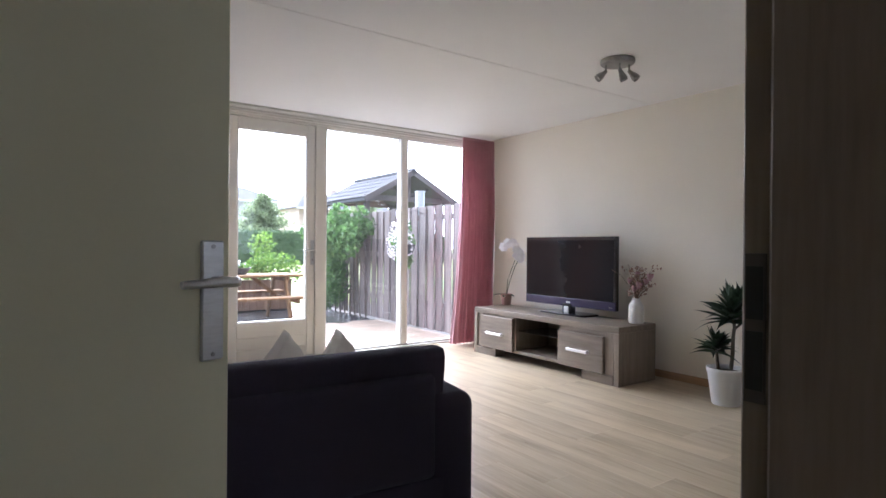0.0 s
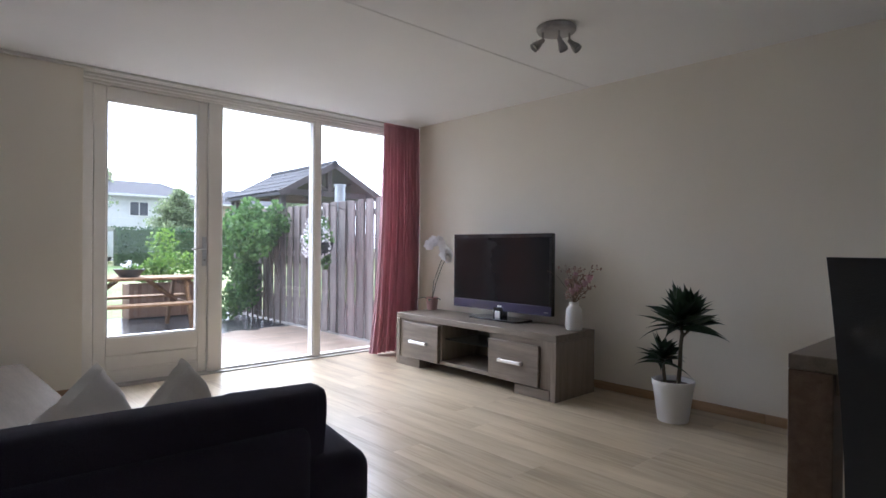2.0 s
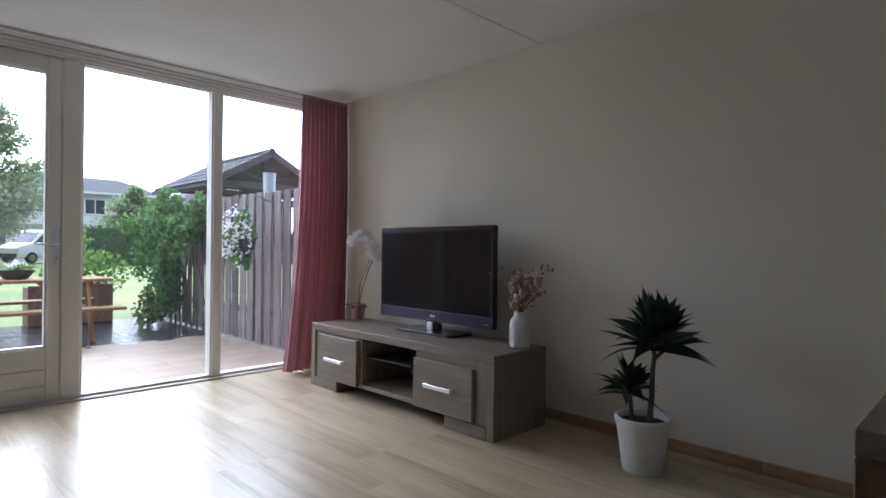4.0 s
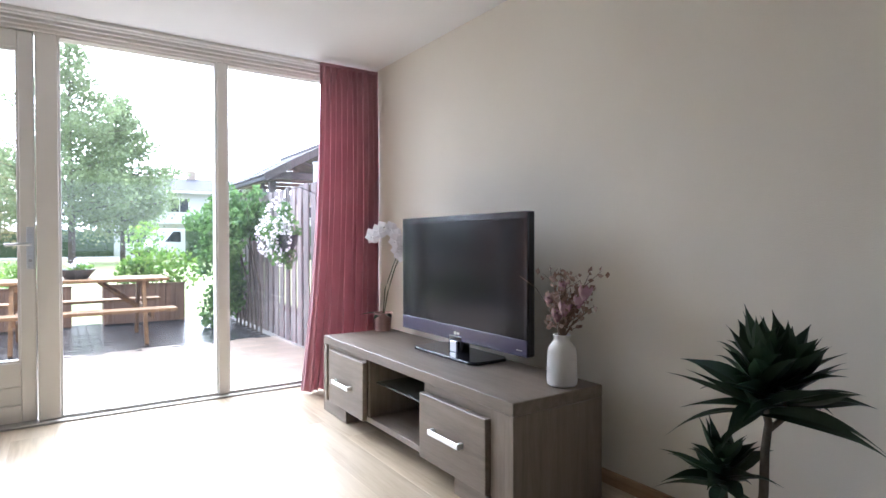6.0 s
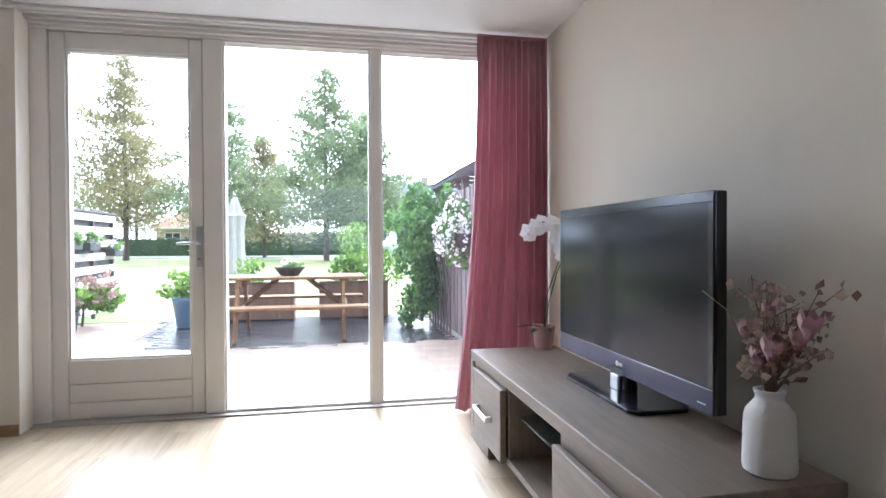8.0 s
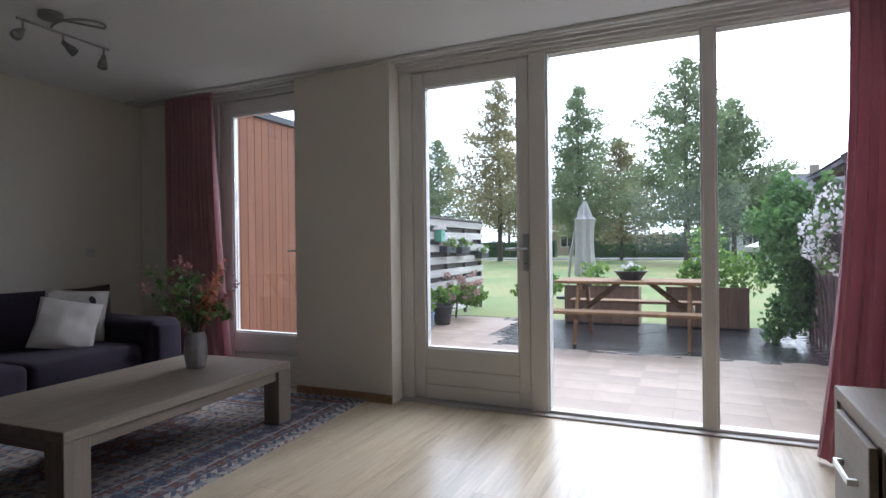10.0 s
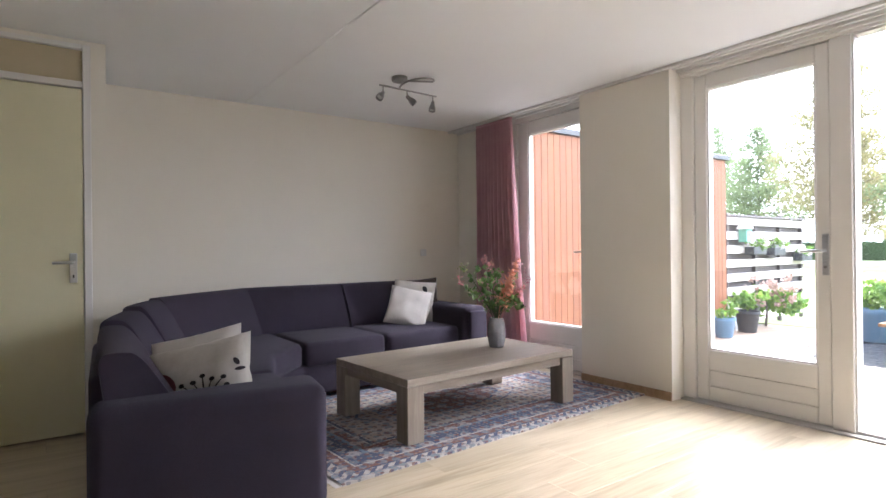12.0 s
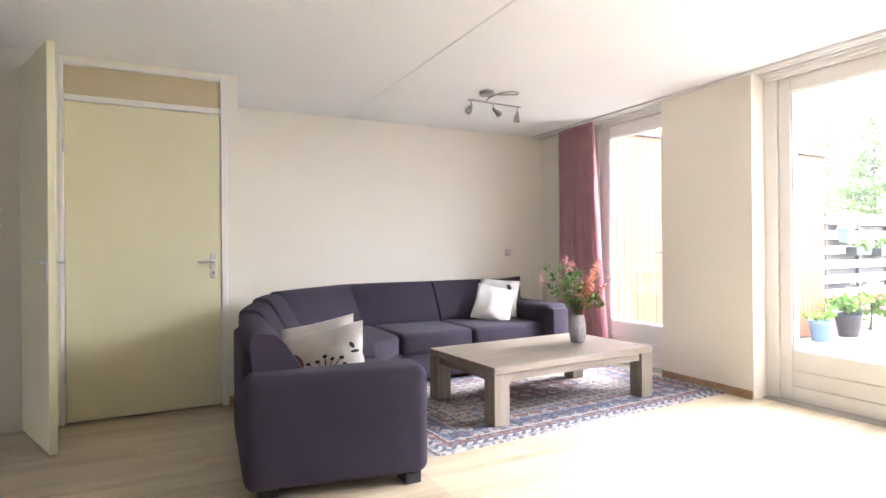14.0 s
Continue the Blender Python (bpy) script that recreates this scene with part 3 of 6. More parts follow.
def glazed_door(name, x0, x1, gx0, gx1, gz0, gz1, handle_x, out, label):
    """Painted door leaf with one tall pane, two grooves in the foot panel and a lever on a long plate."""
    d = thing(name, label, "door", kind="structure")
    y0, y1 = 5.705, 5.775
    bm = bmesh.new()
    bx(bm, x0, y0, 0.02, gx0, y1, 2.327, 0.006)
    bx(bm, gx1, y0, 0.02, x1, y1, 2.327, 0.006)
    bx(bm, gx0, y0, gz1, gx1, y1, 2.327, 0.004)
    bx(bm, gx0, y0, 0.235, gx1, y1, gz0, 0.004)
    bx(bm, gx0, y0 + 0.006, 0.125, gx1, y1, 0.229, 0.003)
    bx(bm, gx0, y0, 0.02, gx1, y1, 0.119, 0.004)
    bx(bm, gx0, y0 + 0.014, 0.10, gx1, y1 - 0.01, 0.25)
    part("door_leaf", bm, M_FRAME, d)
    bm = bmesh.new()
    for a, b, c, e in ((gx0, gx0 + 0.012, gz0, gz1), (gx1 - 0.012, gx1, gz0, gz1), (gx0, gx1, gz0, gz0 + 0.012), (gx0, gx1, gz1 - 0.012, gz1)):
        bx(bm, a, y0 + 0.008, c, b, y1 - 0.008, e, 0.002)
    part("glazing_bead", bm, M_FRAME, d)
    p = part("pane", box(gx0 + 0.012, 5.738, gz0 + 0.012, gx1 - 0.012, 5.744, gz1 - 0.012), M_GLASS, d, "clear door glass")
    p.visible_shadow = False
    h = part("handle_plate", box(handle_x - 0.019, y0 - 0.010, 0.925, handle_x + 0.019, y0, 1.175, 0.003), M_STEEL, d, "satin steel long plate")
    bm = tube([(handle_x, y0 - 0.008, 1.072), (handle_x, y0 - 0.05, 1.072), (handle_x + out * 0.012, y0 - 0.06, 1.072), (handle_x + out * 0.12, y0 - 0.058, 1.070)],
              [0.009, 0.009, 0.010, 0.008], 10)
    part("door_handle", bm, M_STEEL, h, "satin steel lever", smooth=True)
    part("key_cylinder", tube([(handle_x, y0 - 0.004, 0.975), (handle_x, y0 - 0.016, 0.975)], 0.009, 12), M_NICKEL, h, smooth=True)
    return d


glazed_door("door_1", 1.62, 2.47, 1.708, 2.393, 0.375, 2.226, 2.445, -1, "white painted garden door with one tall pane, closed")
glazed_door("door_2", -0.225, 0.70, -0.091, 0.61, 0.398, 2.214, 0.655, -1, "white painted side door with one tall pane, closed")
win2 = thing("window_2", "white painted frame round the side door", "window", kind="structure")
bm = bmesh.new()
window_frame_piece(bm, -0.30, -0.23, 0.014, 2.332)
window_frame_piece(bm, 0.705, 0.77, 0.014, 2.332)
window_frame_piece(bm, -0.30, 0.77, 2.332, H - 0.002, 5.687, 5.80)
part("window_frame", bm, M_FRAME, win2)
part("window_sill", box(-0.30, 5.64, -0.012, 0.699, 5.82, 0.012, 0.004), M_SILL, win2, "dark threshold strip")

# flush cupboard door with a panel above it
cup = thing("door_3", "cream flush cupboard door with panel above, closed", "door", kind="structure")
part("door_leaf", box(XC - 0.045, CD0 + 0.03, 0.012, XC - 0.004, CD1 - 0.045, 2.105, 0.003), M_DOOR, cup)
bm = bmesh.new()
bx(bm, XC - 0.10, CD0, 0.0, XC + 0.006, CD0 + 0.027, CDH, 0.004)
bx(bm, XC - 0.10, CD1 - 0.042, 0.0, XC + 0.006, CD1, CDH, 0.004)
bx(bm, XC - 0.10, CD0 + 0.027, 2.11, XC + 0.006, CD1 - 0.042, 2.15, 0.004)
bx(bm, XC - 0.10, CD0 + 0.027, CDH - 0.03, XC + 0.006, CD1 - 0.042, CDH, 0.004)
part("door_frame", bm, M_FRAME, cup)
part("transom_panel", box(XC - 0.05, CD0 + 0.028, 2.151, XC - 0.02, CD1 - 0.043, CDH - 0.031, 0.002), M_TRANSOM, cup, "ochre painted panel")
hp = part("handle_plate", box(XC - 0.004, CD1 - 0.118, 0.925, XC + 0.006, CD1 - 0.078, 1.105, 0.003), M_STEEL, cup, "satin steel plate")
part("door_handle", tube([(XC + 0.004, CD1 - 0.098, 1.05), (XC + 0.05, CD1 - 0.098, 1.05), (XC + 0.058, CD1 - 0.108, 1.05), (XC + 0.056, CD1 - 0.205, 1.048)],
     [0.009, 0.009, 0.010, 0.008], 10), M_STEEL, hp, "satin steel lever", smooth=True)
part("keyhole", box(XC + 0.005, CD1 - 0.102, 0.955, XC + 0.008, CD1 - 0.094, 0.975), M_BLACK, hp)
for z in (0.27, 1.77):
    part("hinge", tube([(XC + 0.008, CD0 + 0.028, z), (XC + 0.008, CD0 + 0.028, z + 0.085)], 0.007, 8), M_STEEL, cup, smooth=True)

# open door to the hall
ha = thing("door_4", "cream flush hall door standing open into the room", "door", pose(-0.19, 0.92, 0, 0, 0, 20.1), kind="structure")
LW = 0.669
part("door_leaf", box(0, -0.02, 0.012, LW, 0.02, 2.28, 0.003), M_DOOR, ha)
for s in (-1, 1):
    hp = part("handle_plate", box(LW - 0.046, s * 0.02, 0.960, LW - 0.013, s * 0.027, 1.121, 0.002), M_STEEL, ha, "brushed steel long plate")
    part("door_handle", tube([(LW - 0.030, s * 0.026, 1.066), (LW - 0.022, s * 0.040, 1.066), (LW - 0.010, s * 0.052, 1.066), (LW - 0.020, s * 0.061, 1.0665), (LW - 0.050, s * 0.060, 1.0665), (LW - 0.092, s * 0.056, 1.065)],
         [0.007, 0.007, 0.007, 0.0072, 0.0065, 0.005], 12), M_STEEL, hp, "satin steel lever", smooth=True)
    for z in (0.968, 1.113):
        part("screw", tube([(LW - 0.030, s * 0.0265, z), (LW - 0.030, s * 0.0285, z)], 0.003, 8), M_NICKEL, hp)
for z in (0.27, 1.90):
    part("hinge", tube([(0.0, 0.024, z), (0.0, 0.024, z + 0.085)], 0.007, 8), M_STEEL, ha, smooth=True)

# end of the hall partition, with the rebate and the strike plate of its door frame
hallw = structure("wall_hall_east", box(0.735, YS, -0.02, 0.855, 0.52, H), M_WALL, "plain painted partition between hall and dining area", "wall")
jamb = thing("trim_door_jamb", "painted timber door jamb with a steel strike plate", "door frame", kind="structure")
bm = bmesh.new()
bx(bm, 0.727, 0.543, 0.0, 0.865, 0.567, H - 0.002, 0.002)
bx(bm, 0.717, 0.42, 0.0, 0.865, 0.541, H - 0.002, 0.003)
bx(bm, XC, 0.42, 2.30, 0.716, 0.54, H - 0.002, 0.003)
bx(bm, XC + 0.001, 0.42, 0.0, XC + 0.025, 0.54, 2.299, 0.003)
part("door_frame", bm, M_JAMB, jamb)
sp = part("strike_plate", box(0.7245, 0.5455, 0.985, 0.7265, 0.5635, 1.112, 0.0005), M_DKSTEEL, jamb, "dull steel strike plate")
for z, zh in ((0.996, 0.050), (1.056, 0.045)):
    part("latch_hole", box(0.7235, 0.5475, z, 0.7243, 0.5615, z + zh), M_BLACK, sp)

# skirting
for nm, b in (("baseboard", (XE - 0.014, 2.0, -0.012, XE, 5.655, 0.062)), ("baseboard", (XE - 0.014, YS, -0.012, XE, 1.998, 0.062)),
              ("baseboard", (0.70, YP - 0.014, -0.012, 1.525, YP, 0.062)), ("baseboard", (XW, 2.2, -0.012, XW + 0.014, 5.64, 0.062)),
              ("baseboard", (XC, CD1 + 0.003, -0.012, XC + 0.014, 2.2, 0.062))):
    structure(nm, box(*b, 0.003), M_SKIRT, "oak coloured skirting board along the wall", "skirting")

# curtain track under the ceiling
rail = thing("trim_curtain_rail", "white double curtain track under the ceiling", "curtain rail", kind="structure")
for y0, y1, z, spans in ((5.50, 5.535, H - 0.022, ((XW + 0.01, XE - 0.01),)), (5.57, 5.60, H - 0.018, ((XW + 0.01, 0.699), (1.526, XE - 0.01))), (5.625, 5.65, H - 0.030, ((XW + 0.01, 0.699), (1.526, XE - 0.01)))):
    for x0, x1 in spans:
        part("track", box(x0, y0, z, x1, y1, H - 0.001, 0.003), M_RAIL, rail)


# ---- furniture and things indoors ----
def tv_cabinet():
    t = thing("tv_cabinet", "grey-brown oak television cabinet with two drawers and open middle", "cabinet", pose(0, 0, 0))
    x0, x1, ya, yb, zt = 3.995, 4.49, 3.158, 5.008, 0.481
    part("top", box(x0, ya, zt - 0.052, x1, yb, zt, 0.003), M_OAK, t)
    part("side_panel", box(x0, ya, 0.0, x1, ya + 0.052, zt - 0.053, 0.003), M_OAKZ, t)
    part("side_panel", box(x0, yb - 0.052, 0.0, x1, yb, zt - 0.053, 0.003), M_OAKZ, t)
    part("stile", box(x0 + 0.004, ya + 0.053, 0.078, x0 + 0.03, ya + 0.14, zt - 0.053, 0.002), M_OAKZ, t)
    part("stile", box(x0 + 0.012, yb - 0.135, 0.078, x0 + 0.034, yb - 0.053, zt - 0.053, 0.002), M_OAKZ, t)
    part("back_panel", box(x1 - 0.012, ya + 0.053, 0.06, x1 - 0.002, yb - 0.053, zt - 0.053), M_OAK, t)
    part("bottom_board", box(x0 + 0.014, ya + 0.053, 0.078, x1 - 0.013, yb - 0.053, 0.108, 0.002), M_OAK, t)
    for y in (3.79, 4.385):
        part("divider", box(x0 + 0.02, y, 0.109, x1 - 0.013, y + 0.024, zt - 0.053, 0.002), M_OAKZ, t)
    part("glass_shelf", box(x0 + 0.06, 3.815, 0.292, x1 - 0.02, 4.384, 0.300, 0.001), M_GLSHELF, t, "frosted glass shelf")
    for a, b, h in ((4.40, 4.88, 0.41), (3.305, 3.80, 0.385)):
        d = part("drawer", box(x0 - 0.018, a, 0.084, x0 + 0.010, b, h, 0.003), M_OAK, t)
        c = (a + b) / 2 + 0.01
        bm = box(x0 - 0.052, c - 0.115, 0.226, x0 - 0.042, c + 0.115, 0.250, 0.002)
        bx(bm, x0 - 0.043, c - 0.115, 0.226, x0 - 0.019, c - 0.098, 0.250, 0.002)
        bx(bm, x0 - 0.043, c + 0.098, 0.226, x0 - 0.019, c + 0.115, 0.250, 0.002)
        part("handle", bm, M_ALU, d, "flat aluminium bar handle")
    part("top_rail", box(x0 + 0.012, ya + 0.141, zt - 0.10, x0 + 0.032, 3.789, zt - 0.053, 0.002), M_OAK, t)
    part("top_rail", box(x0 + 0.012, 4.41, zt - 0.10, x0 + 0.032, yb - 0.136, zt - 0.053, 0.002), M_OAK, t)
    part("foot", box(x0 - 0.002, 4.66, 0.0, x0 + 0.12, yb - 0.054, 0.076, 0.003), M_OAK, t)
    part("foot", box(x0 - 0.002, ya + 0.054, 0.0, x0 + 0.12, 3.54, 0.076, 0.003), M_OAK, t)


def television():
    t = thing("television", "large flat black television on a swivel foot", "television", pose(4.356, 4.018, 0.482))
    w, z0, z1 = 0.560, 0.076, 0.741
    bm = box(-0.012, -w, z0, 0.030, w, z1, 0.006, 2)
    bx(bm, 0.031, -w * 0.62, z0 + 0.08, 0.068, w * 0.62, z1 - 0.1, 0.012, 2)
    part("housing", bm, M_BEZEL, t)
    bm = bmesh.new()
    for a, b, c, d in ((-w, w, z1 - 0.034, z1), (-w, -w + 0.024, z0 + 0.078, z1 - 0.034), (w - 0.024, w, z0 + 0.078, z1 - 0.034)):
        bx(bm, -0.018, a, c, -0.0125, b, d, 0.002)
    part("bezel", bm, M_BEZEL, t)
    part("lower_bezel", box(-0.019, -w, z0, -0.0125, w, z0 + 0.078, 0.003, 2), M_CHIN, t, "purple tinted gloss strip")
    part("screen", box(-0.0155, -w + 0.024, z0 + 0.078, -0.0127, w - 0.024, z1 - 0.034), M_SCREEN, t, "black glossy screen")
    bm = bmesh.new()
    tube([(-0.0195, 0.0, z0 + 0.04), (-0.0205, 0.0, z0 + 0.04)], 0.010, 14, bm)
    bx(bm, -0.0205, -0.038, z0 + 0.034, -0.0195, -0.014, z0 + 0.046)
    part("badge", bm, M_PLASTIC, t, "small pale maker's mark")
    part("buttons", box(-0.0205, -w + 0.03, z0 + 0.026, -0.0195, -w + 0.07, z0 + 0.03), M_NICKEL, t)
    part("neck", box(-0.02, -0.065, 0.012, 0.035, 0.065, 0.11, 0.012, 3), M_BEZEL, t)
    part("neck_trim", box(-0.034, -0.03, 0.016, -0.021, 0.03, 0.074, 0.004, 2), M_STEEL, t, "chrome neck trim")
    bm = prism([(-0.12, -0.25), (-0.09, -0.29), (0.09, -0.29), (0.12, -0.25), (0.12, 0.25), (0.09, 0.29), (-0.09, 0.29), (-0.12, 0.25)], 0.0, 0.016, 0.004, 2)
    part("foot_plate", bm, M_BEZEL, t, "glossy black foot")


def receiver():
    solo("set_top_box", box(4.20, 3.83, 0.301, 4.40, 4.02, 0.335, 0.004), M_BLACK, "small black receiver on the glass shelf", "receiver")


def orchid():
    t = thing("orchid", "white orchid with two flower stems in a rose pot", "plant", pose(4.40, 4.955, 0.482))
    part("pot", lathe([(0, 0), (0.046, 0), (0.049, 0.004), (0.060, 0.112), (0.063, 0.116), (0.063, 0.124), (0.058, 0.124), (0.055, 0.1), (0, 0.098)], 28), M_PINKPOT, t, "rose ceramic pot", smooth=True)
    part("soil", lathe([(0.0, 0.104), (0.0545, 0.1), (0.0545, 0.099)], 20), M_SOIL, t)
    rng = random.Random(4)
    for knots, tips in ((((0, 0, 0.10), (0.01, -0.01, 0.28), (0.055, -0.045, 0.44), (0.095, -0.075, 0.57), (0.085, -0.075, 0.655), (0.03, -0.06, 0.70), (-0.04, -0.05, 0.695), (-0.09, -0.045, 0.66)), 7),
                        (((0.01, 0.01, 0.10), (0.02, -0.03, 0.26), (0.04, -0.09, 0.42), (0.07, -0.125, 0.52), (0.095, -0.14, 0.56), (0.08, -0.13, 0.61), (0.04, -0.12, 0.62)), 5)):
        pts = []
        for p, q in zip(knots, knots[1:]):
            pts += [tuple(Vector(p).lerp(Vector(q), k / 3)) for k in range(3)]
        pts.append(knots[-1])
        part("flower_stem", tube(pts, 0.0035, 6), M_STEMGREEN, t, smooth=True)
        bm = bmesh.new()
        for k in range(tips):
            p = Vector(pts[-1 - 2 * k]) + Vector((rng.uniform(-0.02, 0.0), rng.uniform(-0.02, 0.01), rng.uniform(-0.035, -0.005)))
            for a in range(5):
                ang = a * 1.2566 + rng.uniform(-0.2, 0.2)
                r = 0.052 if a % 2 else 0.044
                d = (Vector((-0.55, -0.83, 0)).cross(Vector((0, 0, 1))) * math.cos(ang) + Vector((0, 0, math.sin(ang))) + Vector((-0.12, -0.18, 0))).normalized()
                s = Vector((-0.55, -0.83, 0.0)).cross(d).normalized()
                m = p + d * r * 0.6
                vs = [bm.verts.new(q) for q in (p, m + s * r * 0.66, p + d * r * 1.15 + Vector((-0.006, 0, 0)), m - s * r * 0.66)]
                bm.faces.new(vs)
            bmesh.ops.create_icosphere(bm, subdivisions=1, radius=0.007, matrix=Matrix.Translation(p + Vector((-0.008, 0, -0.004))))
        part("flower_spray", bm, M_ORCHID, t, "white orchid blossoms")
    bm = bmesh.new()
    for a, L in ((2.6, 0.17), (-1.7, 0.16), (1.4, 0.13), (-2.6, 0.12)):
        blade(bm, (0, 0, 0.11), (math.cos(a), math.sin(a), 0.35), L, 0.05, 0.06, 6)
    part("leaves", bm, M_DRAC, t, "dark strap leaves")


def dried_bouquet():
    t = thing("vase", "white bottle vase with dried twigs and pink magnolia", "vase", pose(4.345, 3.25, 0.482))
    part("bottle", lathe([(0, 0), (0.055, 0), (0.062, 0.006), (0.064, 0.02), (0.060, 0.14), (0.056, 0.158), (0.042, 0.176), (0.034, 0.186), (0.033, 0.20), (0.037, 0.206),
                          (0.037, 0.212), (0.029, 0.212), (0.027, 0.19), (0.0, 0.17)], 32), M_VASE, t, smooth=True)
    rng = random.Random(9)
    twigs, tips = bmesh.new(), []
    for i in range(26):
        a = rng.uniform(0, 6.283)
        sp = rng.uniform(0.04, 0.17)
        top = rng.uniform(0.30, 0.50)
        lean = Vector((math.cos(a) * 0.55 * sp, math.sin(a) * sp - 0.03, 0))
        pts = [(rng.uniform(-0.015, 0.015), rng.uniform(-0.015, 0.015), 0.17)]
        for k in range(1, 6):
            u = k / 5
            pts.append((lean.x * u ** 1.5 + rng.uniform(-0.008, 0.008), lean.y * u ** 1.5 + rng.uniform(-0.008, 0.008), 0.17 + (top - 0.17) * u))
        tube(pts, [0.0028, 0.0025, 0.0022, 0.002, 0.0016, 0.001], 5, twigs)
        tips.append(pts[-1])
        for k in (2, 3, 4):
            p = Vector(pts[k])
            q = p + Vector((rng.uniform(-0.05, 0.05), rng.uniform(-0.06, 0.06), rng.uniform(0.02, 0.07)))
            tube([p, q], [0.0015, 0.0008], 4, twigs)
            tips.append(tuple(q))
    tube([(0, 0, 0.17), (0.0, 0.06, 0.30), (-0.01, 0.15, 0.40), (-0.02, 0.24, 0.445)], [0.002, 0.0018, 0.0014, 0.001], 5, twigs)
    part("twig_spray", twigs, M_TWIG, t)
    leaf_part("dried_leaves", [(x + rng.uniform(-0.02, 0.02), y + rng.uniform(-0.02, 0.02), z + rng.uniform(-0.03, 0.02)) for x, y, z in tips for _ in range(3)],
              0.026, M_DRYLEAF, t, rng)
    for (x, y, z), r in zip(((-0.03, 0.0, 0.30), (-0.04, -0.05, 0.33), (-0.03, 0.05, 0.36), (-0.02, -0.14, 0.40), (-0.02, -0.02, 0.42), (0.0, -0.09, 0.36)), (0.034, 0.034, 0.026, 0.034, 0.024, 0.03)):
        bm = bmesh.new()
        for k in range(7):
            a = k * 0.9
            d = Vector((math.cos(a) * 0.45, math.sin(a) * 0.45 - 0.25, 0.9)).normalized()
            blade(bm, (x, y, z - r), d, r * 2.0, r * 1.1, -0.002, 4)
        bmesh.ops.remove_doubles(bm, verts=bm.verts, dist=r * 0.28)
        part("magnolia_bud", bm, M_MAGNOLIA, t, "pink magnolia bud", smooth=True)


def dracaena():
    t = thing("potted_dracaena", "dark green dracaena with two crowns in white pot", "plant", pose(4.25, 2.425, 0.0))
    part("pot", lathe([(0, 0), (0.090, 0), (0.095, 0.006), (0.124, 0.225), (0.130, 0.232), (0.132, 0.262), (0.126, 0.266), (0.118, 0.262), (0.115, 0.225), (0, 0.22)], 40), M_WHITEPOT, t, "white plastic pot", smooth=True)
    part("soil", lathe([(0.0, 0.236), (0.06, 0.24), (0.1155, 0.232), (0.1155, 0.229)], 24), M_SOIL, t)
    part("stem", tube([(0.015, -0.025, 0.225), (0.03, -0.03, 0.36), (0.035, -0.03, 0.48), (0.045, -0.035, 0.56), (0.03, -0.02, 0.66)], [0.014, 0.013, 0.012, 0.011, 0.010], 10), M_STEMBROWN, t, smooth=True)
    part("side_stem", tube([(0.045, -0.035, 0.54), (0.075, -0.06, 0.575), (0.085, -0.068, 0.66)], [0.009, 0.009, 0.008], 8), M_STEMBROWN, t, smooth=True)
    part("stem", tube([(-0.035, 0.035, 0.225), (-0.045, 0.04, 0.30), (-0.055, 0.045, 0.41)], [0.012, 0.011, 0.009], 10), M_STEMBROWN, t, smooth=True)
    rng = random.Random(21)
    for c, n, L, h, wd in (((0.03, -0.02, 0.585), 44, 0.30, 0.16, 0.060), ((0.085, -0.068, 0.59), 34, 0.28, 0.14, 0.058), ((-0.055, 0.045, 0.365), 36, 0.23, 0.09, 0.050)):
        bm = bmesh.new()
        for i in range(n):
            u = i / (n - 1)
            a = i * 2.399 + rng.uniform(-0.25, 0.25)
            tilt = 0.30 + 0.95 * u ** 0.9 + rng.uniform(-0.15, 0.15)
            d = (math.cos(a) * math.cos(tilt), math.sin(a) * math.cos(tilt), math.sin(tilt))
            lance(bm, (c[0], c[1], c[2] + h * u), d, L * rng.uniform(0.85, 1.12) * (1 - 0.42 * u), wd * rng.uniform(0.85, 1.15), rng.uniform(-0.15, -0.02) * (1.1 - 0.7 * u), 9, rng.uniform(-0.9, 0.9))
        part("crown", bm, M_DRAC, t, "rosette of broad pointed dark leaves")


